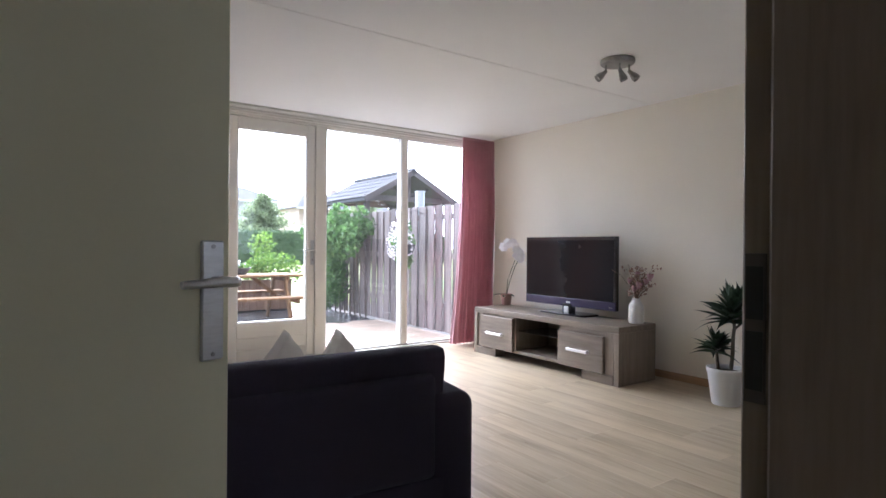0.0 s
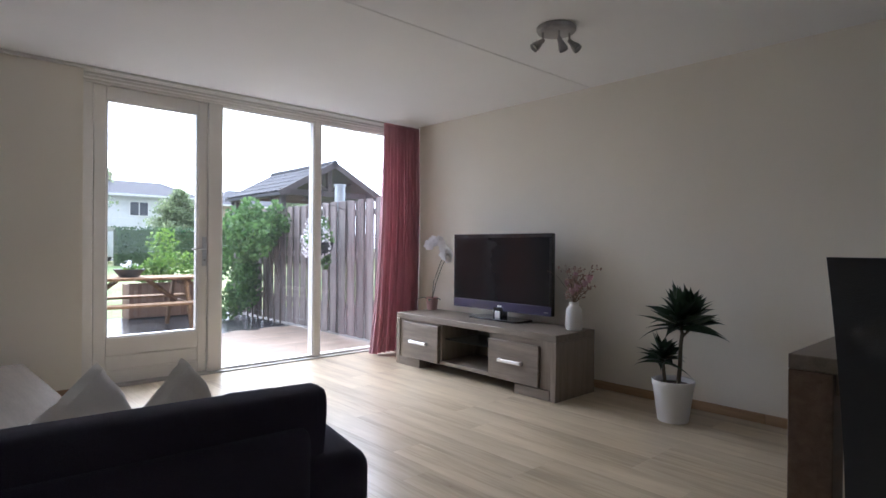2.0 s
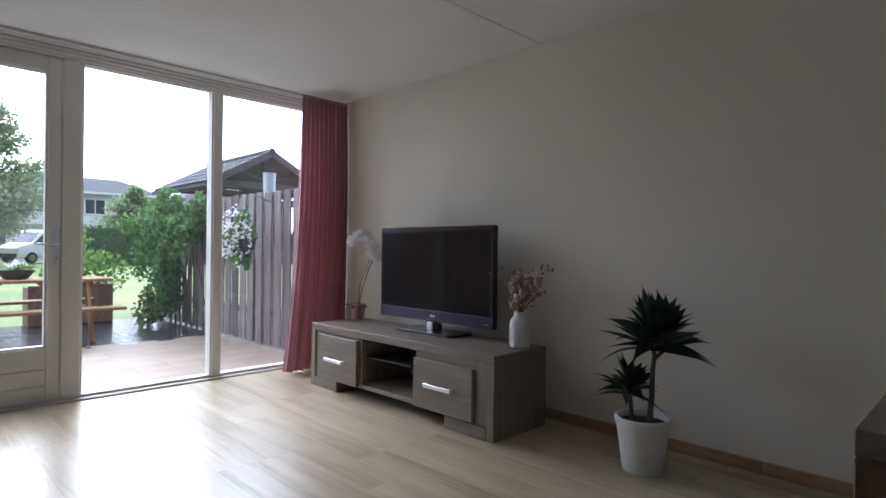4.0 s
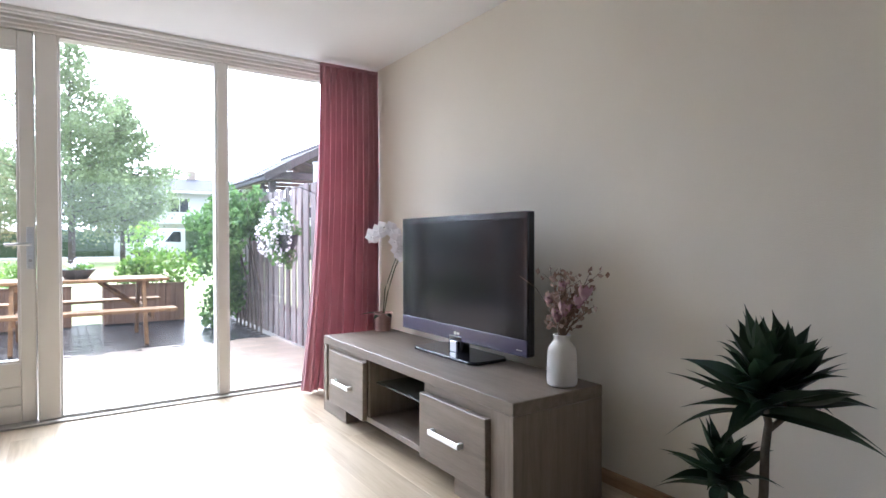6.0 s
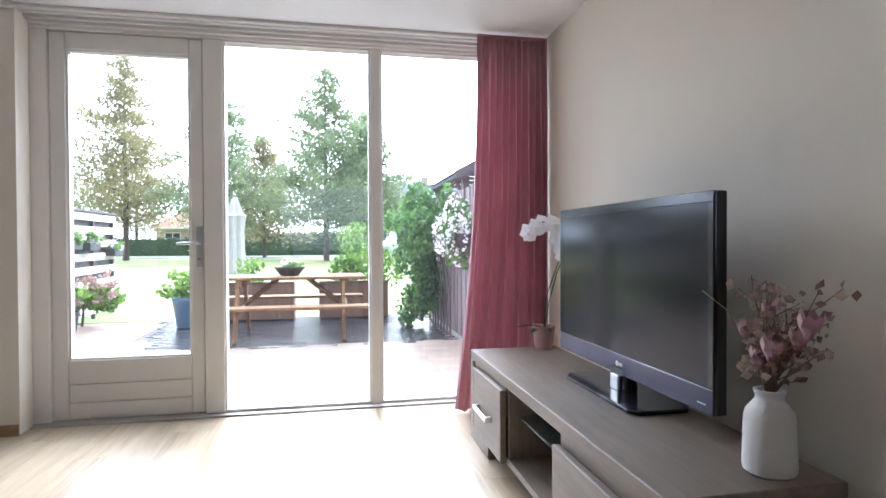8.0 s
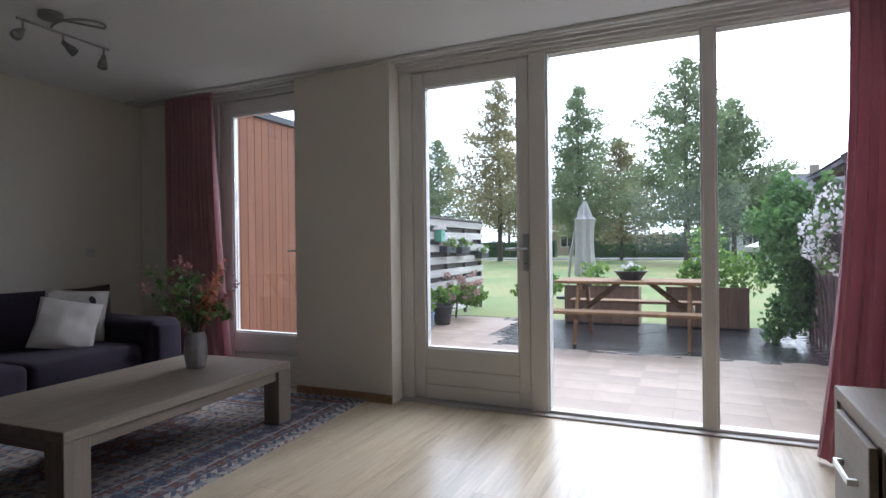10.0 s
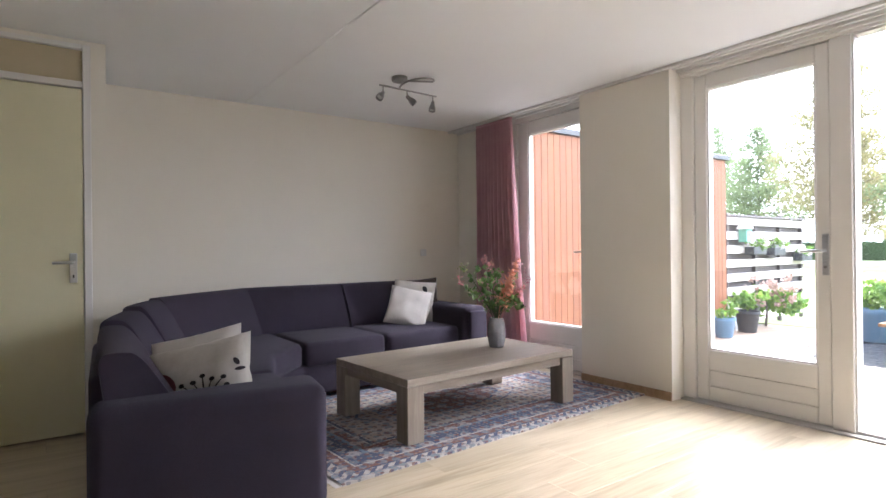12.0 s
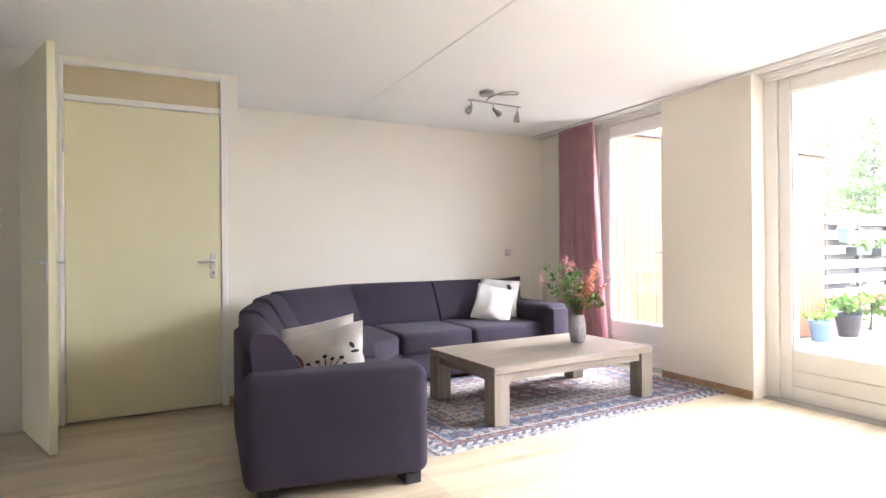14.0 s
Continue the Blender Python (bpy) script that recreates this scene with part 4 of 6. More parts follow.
def curtain(name, label, x0, x1, y, z0, z1, folds, flare, seed, lean=0.0):
    """A gathered curtain: a pleated sheet with thickness, tighter at the head tape."""
    rng = random.Random(seed)
    t = thing(name, label, "curtain")
    nx, nz = folds * 10, 26
    vs, fs = [], []
    ph = [rng.uniform(-0.5, 0.5) for _ in range(folds + 2)]
    amp = [rng.uniform(0.65, 1.25) for _ in range(folds + 2)]
    for side in (0, 1):
        for j in range(nz + 1):
            v = j / nz
            z = z1 + (z0 - z1) * v
            for i in range(nx + 1):
                u = i / nx
                k = u * folds
                f = int(k)
                w = 2 * math.pi * k + ph[f] * (1 - (k - f)) + ph[f + 1] * (k - f)
                a = (amp[f] * (1 - (k - f)) + amp[f + 1] * (k - f)) * (0.016 + 0.028 * min(1, v * 3))
                xx = x0 + (x1 - x0) * u + flare * v * v * (1 - u) + lean * v * u + 0.012 * math.sin(w * 0.5 + 4 * v) * v
                vs.append((xx + 0.010 * math.sin(w * 2 + 1) * v, y + a * math.sin(w) + 0.012 * math.sin(3.1 * u + 5 * v) * v + 0.0025 * side, z))
    n1 = (nx + 1) * (nz + 1)
    for side in (0, 1):
        o = side * n1
        for j in range(nz):
            for i in range(nx):
                a = o + j * (nx + 1) + i
                q = (a, a + 1, a + nx + 2, a + nx + 1)
                fs.append(q if side else q[::-1])
    for j in range(nz):
        for i in (0, nx):
            a = j * (nx + 1) + i
            fs.append((a, a + nx + 1, a + nx + 1 + n1, a + n1))
    me = bpy.data.meshes.new("cloth")
    me.from_pydata(vs, [], fs)
    me.materials.append(M_CURTAIN)
    for p in me.polygons:
        p.use_smooth = True
    ob = new("cloth", me)
    ob.parent = t
    part("heading_tape", box(x0 + 0.005, y - 0.012, z1 - 0.004, x1 - 0.005, y + 0.014, H - 0.0225, 0.003), M_CURTAIN, t)


def coffee_table():
    t = thing("coffee_table", "grey-brown oak coffee table with thick square legs on the rug", "table", pose(0.742, 4.212, 0.0125, 0, 0, 3.0))
    hx, hy, zt = 0.418, 0.72, 0.369
    part("tabletop", box(-hx, -hy, zt - 0.045, hx, hy, zt, 0.003), M_OAK, t)
    for sx in (-1, 1):
        for sy in (-1, 1):
            part("leg", box(sx * (hx - 0.115), sy * (hy - 0.115), 0, sx * hx, sy * hy, zt - 0.046, 0.003), M_OAKZ, t)
    for sx in (-1, 1):
        part("apron", box(sx * (hx - 0.045), -hy + 0.116, zt - 0.10, sx * (hx - 0.02), hy - 0.116, zt - 0.046, 0.002), M_OAK, t)
    for sy in (-1, 1):
        part("apron", box(-hx + 0.116, sy * (hy - 0.045), zt - 0.10, hx - 0.116, sy * (hy - 0.02), zt - 0.046, 0.002), M_OAKX, t)


def bouquet():
    t = thing("flower_vase", "smoked ribbed glass vase with a mixed bouquet", "vase", pose(0.70, 4.60, 0.3825))
    prof = [(0, 0), (0.048, 0), (0.054, 0.008), (0.064, 0.07), (0.066, 0.12), (0.060, 0.175), (0.050, 0.205), (0.052, 0.215), (0.046, 0.213), (0.044, 0.20), (0.055, 0.15), (0.05, 0.03), (0, 0.02)]
    bm = lathe(prof, 36)
    for v in bm.verts:
        a = math.atan2(v.co.y, v.co.x) + v.co.z * 9
        f = 1 + 0.03 * math.cos(a * 12)
        v.co.x *= f
        v.co.y *= f
    part("glass", bm, M_VGLASS, t, "smoked ribbed glass", smooth=True)
    rng = random.Random(33)
    ra, fa = Vector((0.46, 0.888, 0)), Vector((0.888, -0.46, 0))

    def spot_at(r, f, z):
        return ra * r + fa * f + Vector((0, 0, z))

    def stem(bm, tip, rad=0.0025):
        p0 = Vector((rng.uniform(-0.02, 0.02), rng.uniform(-0.02, 0.02), 0.10))
        neck = Vector((tip.x * 0.12, tip.y * 0.12, 0.235))
        pts = [p0, neck, neck.lerp(tip, 0.5) + Vector((0, 0, 0.02)), tip]
        tube(pts, [rad, rad, rad, rad * 0.6], 5, bm)
        return pts

    stems, leaves, lime, pale = bmesh.new(), [], [], []
    # low cushion of leaves and green filler round the neck
    for i in range(26):
        a, q = rng.uniform(0, 6.283), rng.uniform(0.02, 0.12)
        tip = Vector((math.cos(a) * q, math.sin(a) * q, rng.uniform(0.27, 0.43)))
        stem(stems, tip)
        leaves += [tuple(tip + Vector((rng.gauss(0, 0.022), rng.gauss(0, 0.022), rng.gauss(0, 0.022)))) for _ in range(4)]
        if i % 2:
            lime += [tuple(tip + Vector((rng.gauss(0, 0.02), rng.gauss(0, 0.02), rng.gauss(0.01, 0.014)))) for _ in range(14)]
    # taller airy sprays
    for r, f, z, kind in ((-0.25, 0.02, 0.60, 0), (-0.27, 0.0, 0.485, 1), (-0.14, 0.04, 0.50, 0), (-0.08, -0.02, 0.64, 1), (-0.05, 0.03, 0.60, 1), (-0.11, -0.05, 0.58, 2), (-0.17, 0.05, 0.42, 2),
                          (-0.06, 0.08, 0.52, 2), (0.04, -0.1, 0.55, 2), (0.20, -0.03, 0.58, 3), (0.24, 0.02, 0.50, 3), (0.10, 0.12, 0.36, 2), (0.16, 0.06, 0.33, 2)):
        tip = spot_at(r, f, z)
        pts = stem(stems, tip)
        cl = {0: lime, 1: None, 2: leaves, 3: pale}[kind]
        if cl is None:
            bm = bmesh.new()
            for k in range(16):
                d = Vector((rng.uniform(-1, 1), rng.uniform(-1, 1), rng.uniform(-0.4, 1))).normalized()
                blade(bm, tip + Vector((rng.gauss(0, 0.012), rng.gauss(0, 0.012), rng.gauss(0, 0.02))), d, 0.030, 0.022, 0.004, 3)
            part("pink_blossom", bm, M_PINK, t)
        else:
            cl.extend(tuple(tip + Vector((rng.gauss(0, 0.017), rng.gauss(0, 0.017), rng.gauss(-0.01, 0.022)))) for _ in range(22 if kind != 2 else 9))
        leaves += [tuple(pts[2].lerp(tip, rng.uniform(0, 0.9)) + Vector((rng.gauss(0, 0.014), rng.gauss(0, 0.014), 0))) for _ in range(6)]
    part("stem_bundle", stems, M_STEMGREEN, t)
    leaf_part("leaves", leaves, 0.048, M_LEAF, t, rng)
    leaf_part("lime_sprays", lime, 0.018, M_LIME, t, rng, "lime green filler blossom")
    leaf_part("pale_sprays", pale, 0.016, M_MAGNOLIA, t, rng, "pale pink filler blossom")
    # gladiolus spikes: open florets that shrink towards the tip
    for b, e, big, mt in ((spot_at(0.03, 0.02, 0.33), spot_at(0.165, 0.0, 0.63), 0.085, M_CORAL), (spot_at(0.09, -0.02, 0.31), spot_at(0.19, 0.03, 0.43), 0.07, M_PINK), (spot_at(0.05, 0.05, 0.30), spot_at(0.10, 0.03, 0.50), 0.075, M_CORAL)):
        bm = bmesh.new()
        tube([Vector((0, 0, 0.12)), b, e], [0.005, 0.004, 0.002], 6, bm)
        for k in range(10):
            u = 0.12 + 0.88 * k / 9
            out = (fa * 0.9 + ra * (0.5 if k % 2 else -0.5) + Vector((0, 0, 0.35))).normalized()
            p = b.lerp(e, u) + out * 0.018
            size = big * (1.12 - 0.78 * u) * rng.uniform(0.85, 1.1)
            for j in range(6):
                an = j * 1.047 + k * 0.5
                sd = out.cross(Vector((0, 0, 1))).normalized()
                d = (sd * math.cos(an) + sd.cross(out) * math.sin(an) + out * 0.55).normalized()
                lance(bm, p, d, size, size * 0.72, rng.uniform(-0.006, 0.003), 4)
        part("gladiolus", bm, mt, t, "coral gladiolus spike" if mt is M_CORAL else "pink gladiolus spike")


def rug():
    """Woven rug: nested borders and a medallion, from distances to its edge."""
    m = bpy.data.materials.new("oriental_weave")
    m.use_nodes = True
    n, l = nodes_of(m)
    b = n["Principled BSDF"]
    b.inputs["Roughness"].default_value = 0.95
    b.inputs["Specular IOR Level"].default_value = 0.1
    co = n.new("ShaderNodeTexCoord")
    sep = n.new("ShaderNodeSeparateXYZ")
    l.new(co.outputs["Object"], sep.inputs[0])

    def math_node(op, a, c, v=None):
        k = n.new("ShaderNodeMath")
        k.operation = op
        for i, s in enumerate((a, c)):
            if s is None:
                continue
            if isinstance(s, (int, float)):
                k.inputs[i].default_value = s
            else:
                l.new(s, k.inputs[i])
        return k.outputs[0]

    HX, HY = 0.86, 1.27
    ax = math_node('ABSOLUTE', sep.outputs[0], None)
    ay = math_node('ABSOLUTE', sep.outputs[1], None)
    dist = math_node('MINIMUM', math_node('SUBTRACT', HX, ax), math_node('SUBTRACT', HY, ay))
    ramp = n.new("ShaderNodeValToRGB")
    ramp.color_ramp.interpolation = 'CONSTANT'
    e = ramp.color_ramp.elements
    navy, rust, cream, blue, slate = (0.105, 0.12, 0.175, 1), (0.22, 0.125, 0.11, 1), (0.50, 0.455, 0.42, 1), (0.19, 0.25, 0.32, 1), (0.30, 0.31, 0.34, 1)
    e[0].position, e[0].color = 0.0, cream
    e[1].position, e[1].color = 0.035, slate
    for pos, c in ((0.05, cream), (0.13, navy), (0.15, rust), (0.24, cream), (0.26, navy), (0.46, blue), (0.50, rust), (0.60, cream), (0.62, navy), (0.66, cream)):
        k = e.new(pos)
        k.color = c
    l.new(math_node('MULTIPLY', dist, 1.6), ramp.inputs[0])
    # medallion: a long lozenge with a rounded rust heart
    el = math_node('ADD', math_node('POWER', math_node('DIVIDE', ax, 0.30), 1.6), math_node('POWER', math_node('DIVIDE', ay, 0.62), 1.6))
    r2 = n.new("ShaderNodeValToRGB")
    r2.color_ramp.interpolation = 'CONSTANT'
    f = r2.color_ramp.elements
    f[0].position, f[0].color = 0.0, rust
    f[1].position, f[1].color = 0.42, navy
    for pos, c in ((0.48, (0.36, 0.29, 0.24, 1)), (0.70, navy), (0.74, (0.40, 0.34, 0.29, 1))):
        k = f.new(pos)
        k.color = c
    l.new(math_node('MULTIPLY', el, 0.6), r2.inputs[0])
    inner = math_node('GREATER_THAN', dist, 0.42)
    mx = n.new("ShaderNodeMix")
    mx.data_type = 'RGBA'
    l.new(inner, mx.inputs[0])
    l.new(ramp.outputs[0], mx.inputs[6])
    l.new(r2.outputs[0], mx.inputs[7])
    # small repeated motifs: rosettes at two sizes
    col = mx.outputs[2]
    for scale, thr, shade, amount in ((7.5, 0.33, (0.46, 0.42, 0.39, 1), 0.7), (11.0, 0.30, (0.20, 0.235, 0.27, 1), 0.8), (14.0, 0.24, (0.20, 0.10, 0.09, 1), 0.8), (21.0, 0.26, (0.09, 0.10, 0.17, 1), 0.55), (31.0, 0.27, (0.38, 0.30, 0.27, 1), 0.6)):
        vo = n.new("ShaderNodeTexVoronoi")
        vo.inputs["Scale"].default_value, vo.inputs["Randomness"].default_value = scale, 0.35
        l.new(co.outputs["Object"], vo.inputs["Vector"])
        hit = math_node('MULTIPLY', math_node('LESS_THAN', vo.outputs["Distance"], thr), amount)
        mm = n.new("ShaderNodeMix")
        mm.data_type = 'RGBA'
        l.new(hit, mm.inputs[0])
        l.new(col, mm.inputs[6])
        mm.inputs[7].default_value = shade
        col = mm.outputs[2]
    # dashes of the outer white band
    wv = math_node('SINE', math_node('MULTIPLY', math_node('ADD', sep.outputs[0], sep.outputs[1]), 90.0), None)
    band = math_node('MULTIPLY', math_node('LESS_THAN', dist, 0.08), math_node('GREATER_THAN', dist, 0.034))
    mm = n.new("ShaderNodeMix")
    mm.data_type = 'RGBA'
    l.new(math_node('MULTIPLY', band, math_node('GREATER_THAN', wv, 0.25)), mm.inputs[0])
    l.new(col, mm.inputs[6])
    mm.inputs[7].default_value = (0.12, 0.13, 0.19, 1)
    col = mm.outputs[2]
    l.new(col, b.inputs["Base Color"])
    nz = n.new("ShaderNodeTexNoise")
    nz.inputs["Scale"].default_value = 700
    l.new(co.outputs["Object"], nz.inputs["Vector"])
    bp = n.new("ShaderNodeBump")
    bp.inputs["Strength"].default_value, bp.inputs["Distance"].default_value = 0.8, 0.003
    l.new(nz.outputs[0], bp.inputs["Height"])
    l.new(bp.outputs[0], b.inputs["Normal"])
    r = thing("rug", "patterned wool rug in navy, rust and cream", "rug", pose(0.515, 4.225, 0.0, 0, 0, 3.0))
    bm = bmesh.new()
    bmesh.ops.create_grid(bm, x_segments=24, y_segments=36, size=1, matrix=Matrix.Diagonal((HX, HY, 1, 1)))
    g = bmesh.ops.extrude_face_region(bm, geom=list(bm.faces))
    for v in g["geom"]:
        if isinstance(v, bmesh.types.BMVert):
            v.co.z = 0.0105 + 0.0016 * noise.noise(v.co * 2.2)
    part("weave", bm, m, r)
    for sy in (-1, 1):
        bm = bmesh.new()
        bx(bm, -HX + 0.004, sy * (HY - 0.001), 0.001, HX - 0.004, sy * (HY + 0.006), 0.007)
        for k in range(118):
            x = -HX + 0.01 + k * 0.01455
            bx(bm, x, sy * (HY + 0.004), 0.001, x + 0.006, sy * (HY + 0.035), 0.005)
        part("fringe", bm, M_CUSHW, r, "cream fringe")


def back_cushion(t, ax, ay, bx2, by2, h0=0.40, h1=0.80, thick=0.23, lean=0.07):
    """One padded back cushion along a plan line; the inside lies to its right."""
    a, b = Vector((ax, ay, 0)), Vector((bx2, by2, 0))
    L = (b - a).length
    d = (b - a).normalized()
    inn = Vector((d.y, -d.x, 0))
    bm = bmesh.new()
    nu, nv = 14, 20
    prof = []
    for k in range(nv):
        u = k / nv * 2 * math.pi
        c, s = math.cos(u), math.sin(u)
        e = 0.42
        px = math.copysign(abs(c) ** e, c) * thick / 2
        pz = math.copysign(abs(s) ** e, s) * (h1 - h0) / 2
        prof.append((px, pz))
    rings = []
    for i in range(nu + 1):
        u = i / nu
        end = min(u, 1 - u) * L
        sh = 1.0 if end > 0.05 else math.sqrt(max(0.0, 1 - ((0.05 - end) / 0.05) ** 2)) * 0.05 + 0.95
        puff = 1 + 0.07 * math.sin(math.pi * u)
        ring = []
        for px, pz in prof:
            zz = (h0 + h1) / 2 + pz * (1 + 0.01 * math.sin(math.pi * u))
            f = (zz - h0) / (h1 - h0)
            slim = 1 - 0.52 * f
            q = a + d * (L * u) + inn * ((thick / 2 + px * sh * puff) * slim - lean * f)
            ring.append(bm.verts.new((q.x, q.y, zz)))
        rings.append(ring)
    for r0, r1 in zip(rings, rings[1:]):
        for k in range(nv):
            bm.faces.new((r0[k], r0[(k + 1) % nv], r1[(k + 1) % nv], r1[k]))
    bm.faces.new(rings[0])
    bm.faces.new(rings[-1][::-1])
    part("back_cushion", bm, M_SOFA, t, smooth=True)


def sofa():
    t = thing("corner_sofa", "dark purple fabric corner sofa with rounded arms", "sofa")
    def leg(u, v):
        return (1.47 - 0.9975 * u + 0.07 * v, 2.05 + 0.07 * u + 0.9975 * v)

    out = [leg(0, -0.05), leg(0.96, -0.045), (-0.40, 2.395), (-1.03, 3.165), (-1.03, 4.87)]
    front = [(-0.10, 4.87), (-0.06, 3.42), (0.24, 3.08), leg(0.86, 0.80), leg(0, 0.80)]
    part("base", prism(out + front, 0.045, 0.27, 0.02, 2), M_SOFA, t, smooth=True)
    # outer back shell
    part("back_shell", prism([leg(0.05, -0.05)] + out[1:] + [(-0.86, 4.87), (-0.86, 3.24), (-0.30, 2.52), leg(0.93, 0.1), leg(0.05, 0.1)], 0.26, 0.65, 0.03, 3), M_SOFA, t, smooth=True)
    # seat cushions
    seats = [[leg(0.01, 0.19), leg(0.80, 0.19), leg(0.80, 0.83), leg(0.01, 0.83)],
             [leg(0.81, 0.19), leg(0.90, 0.19), (-0.22, 2.58), (-0.78, 3.28), (-0.78, 3.40), (-0.05, 3.40), (0.25, 3.09), leg(0.81, 0.83)],
             [(-0.78, 3.41), (-0.78, 4.10), (-0.06, 4.10), (-0.03, 3.41)],
             [(-0.78, 4.11), (-0.78, 4.86), (-0.085, 4.86), (-0.06, 4.11)]]
    for q in seats:
        part("seat_cushion", prism(q, 0.25, 0.435, 0.045, 4), M_SOFA, t, smooth=True)
    for a, b in ((leg(0.0, 0.02), leg(0.94, 0.02)), (leg(0.945, 0.02), (0.05, 2.275)), ((0.04, 2.285), (-0.355, 2.455)), ((-0.365, 2.47), (-0.955, 3.21)), ((-0.96, 3.24), (-0.96, 4.09)), ((-0.96, 4.11), (-0.96, 4.86))):
        back_cushion(t, *a, *b, h1=0.735 if a[0] > 1 else 0.76 if a[0] > 0.3 else 0.785 if a[0] > 0.0 else 0.80, thick=0.30, lean=0.05)
    # arms: padded blocks with a rounded top roll and a piped front
    for poly, lab in (([(1.40, 2.005), (1.47, 2.855), (1.735, 2.81), (1.585, 1.985)], ""), ([(-0.95, 4.865), (-0.95, 5.12), (-0.02, 5.12), (-0.02, 4.865)], "")):
        part("armrest", prism(poly, 0.05, 0.565 if poly[0][0] > 0 else 0.60, 0.055, 5), M_SOFA, t, smooth=True)
    part("arm_front", box(-0.025, 4.895, 0.09, 0.012, 5.09, 0.565, 0.02, 3), M_SOFA, t, smooth=True)
    for x, y in ((1.63, 2.745), (1.48, 2.10), (-0.09, 5.02), (-0.90, 5.02), (0.45, 2.2), (-0.10, 3.5), (-0.88, 3.3)):
        part("foot", box(x - 0.06, y - 0.04, 0.0, x + 0.06, y + 0.04, 0.055, 0.004), M_BLACK, t, "black block foot")


def facing(c, n, spin):
    """A pose whose z axis points along n, with its y axis up, then turned by spin degrees in its own plane."""
    z = Vector(n).normalized()
    x = Vector((0, 0, 1)).cross(z).normalized()
    y = z.cross(x)
    return Matrix.Translation(c) @ Matrix((x, y, z)).transposed().to_4x4() @ pose(0, 0, 0, 0, 0, spin)


def cushion(name, label, m, size, thick, material, pr=None, high=None):
    """A plump cushion with pinched corners; pr draws prints on its face."""
    t = thing(name, label, "cushion", m)
    n = 18

    def at(u, v, s):
        ex = size / 2 * u * (1 - 0.06 * (1 - abs(v)) * abs(u) ** 3)
        ey = (high or size) / 2 * v * (1 - 0.06 * (1 - abs(u)) * abs(v) ** 3)
        k = max(0.0, (1 - u * u) * (1 - v * v)) ** 0.42
        wob = 0.015 * noise.noise(Vector((u * 2.1, v * 2.1, s * 3.0 + size * 9)))
        return Vector((ex, ey, s * (thick / 2 * k + 0.004) + wob * (1 if k > 0 else 0)))

    bm = bmesh.new()
    for s in (-1, 1):
        g = [[bm.verts.new(at(-1 + 2 * i / n, -1 + 2 * j / n, s)) for i in range(n + 1)] for j in range(n + 1)]
        for j in range(n):
            for i in range(n):
                q = (g[j][i], g[j][i + 1], g[j + 1][i + 1], g[j + 1][i])
                bm.faces.new(q if s > 0 else q[::-1])
    bmesh.ops.remove_doubles(bm, verts=bm.verts, dist=0.009)
    part("cover", bm, material, t, smooth=True)
    if pr:
        for nm, mat_, shapes in pr:
            bm = bmesh.new()
            for cx, cy, r0, stretch, ang in shapes:
                if nm == 'leaf_print' and len(bm.verts):
                    part(nm, bm, mat_, t)
                    bm = bmesh.new()
                k = 16
                c = bm.verts.new(at(cx, cy, 1) + Vector((0, 0, 0.0018)))
                inner = None
                for q in (0.25, 0.5, 0.75, 1.0):
                    ring = []
                    for i in range(k):
                        a = 2 * math.pi * i / k
                        px, py = math.cos(a) * r0 * q, math.sin(a) * r0 * stretch * q
                        u, v = cx + px * math.cos(ang) - py * math.sin(ang), cy + px * math.sin(ang) + py * math.cos(ang)
                        ring.append(bm.verts.new(at(max(-0.97, min(0.97, u)), max(-0.97, min(0.97, v)), 1) + Vector((0, 0, 0.0022))))
                    for i in range(k):
                        j = (i + 1) % k
                        if inner:
                            bm.faces.new((inner[i], ring[i], ring[j], inner[j]))
                        else:
                            bm.faces.new((c, ring[i], ring[j]))
                    inner = ring
            part(nm, bm, mat_, t)
    return t


def umbel():
    """The seed-head print: a stalk and a fan of rays with dots."""
    sh = []
    cx, cy = 0.17, -0.66
    for i in range(9):
        a = radians(8 + i * 20.5)
        L = 0.50 if i % 2 else 0.60
        sh.append((cx + math.cos(a) * L * 0.55, cy + math.sin(a) * L * 0.55, L * 0.46, 0.06, a))
        sh.append((cx + math.cos(a) * L, cy + math.sin(a) * L, 0.055, 1.0, 0))
    sh.append((cx, cy - 0.05, 0.17, 0.55, 1.57))
    return sh


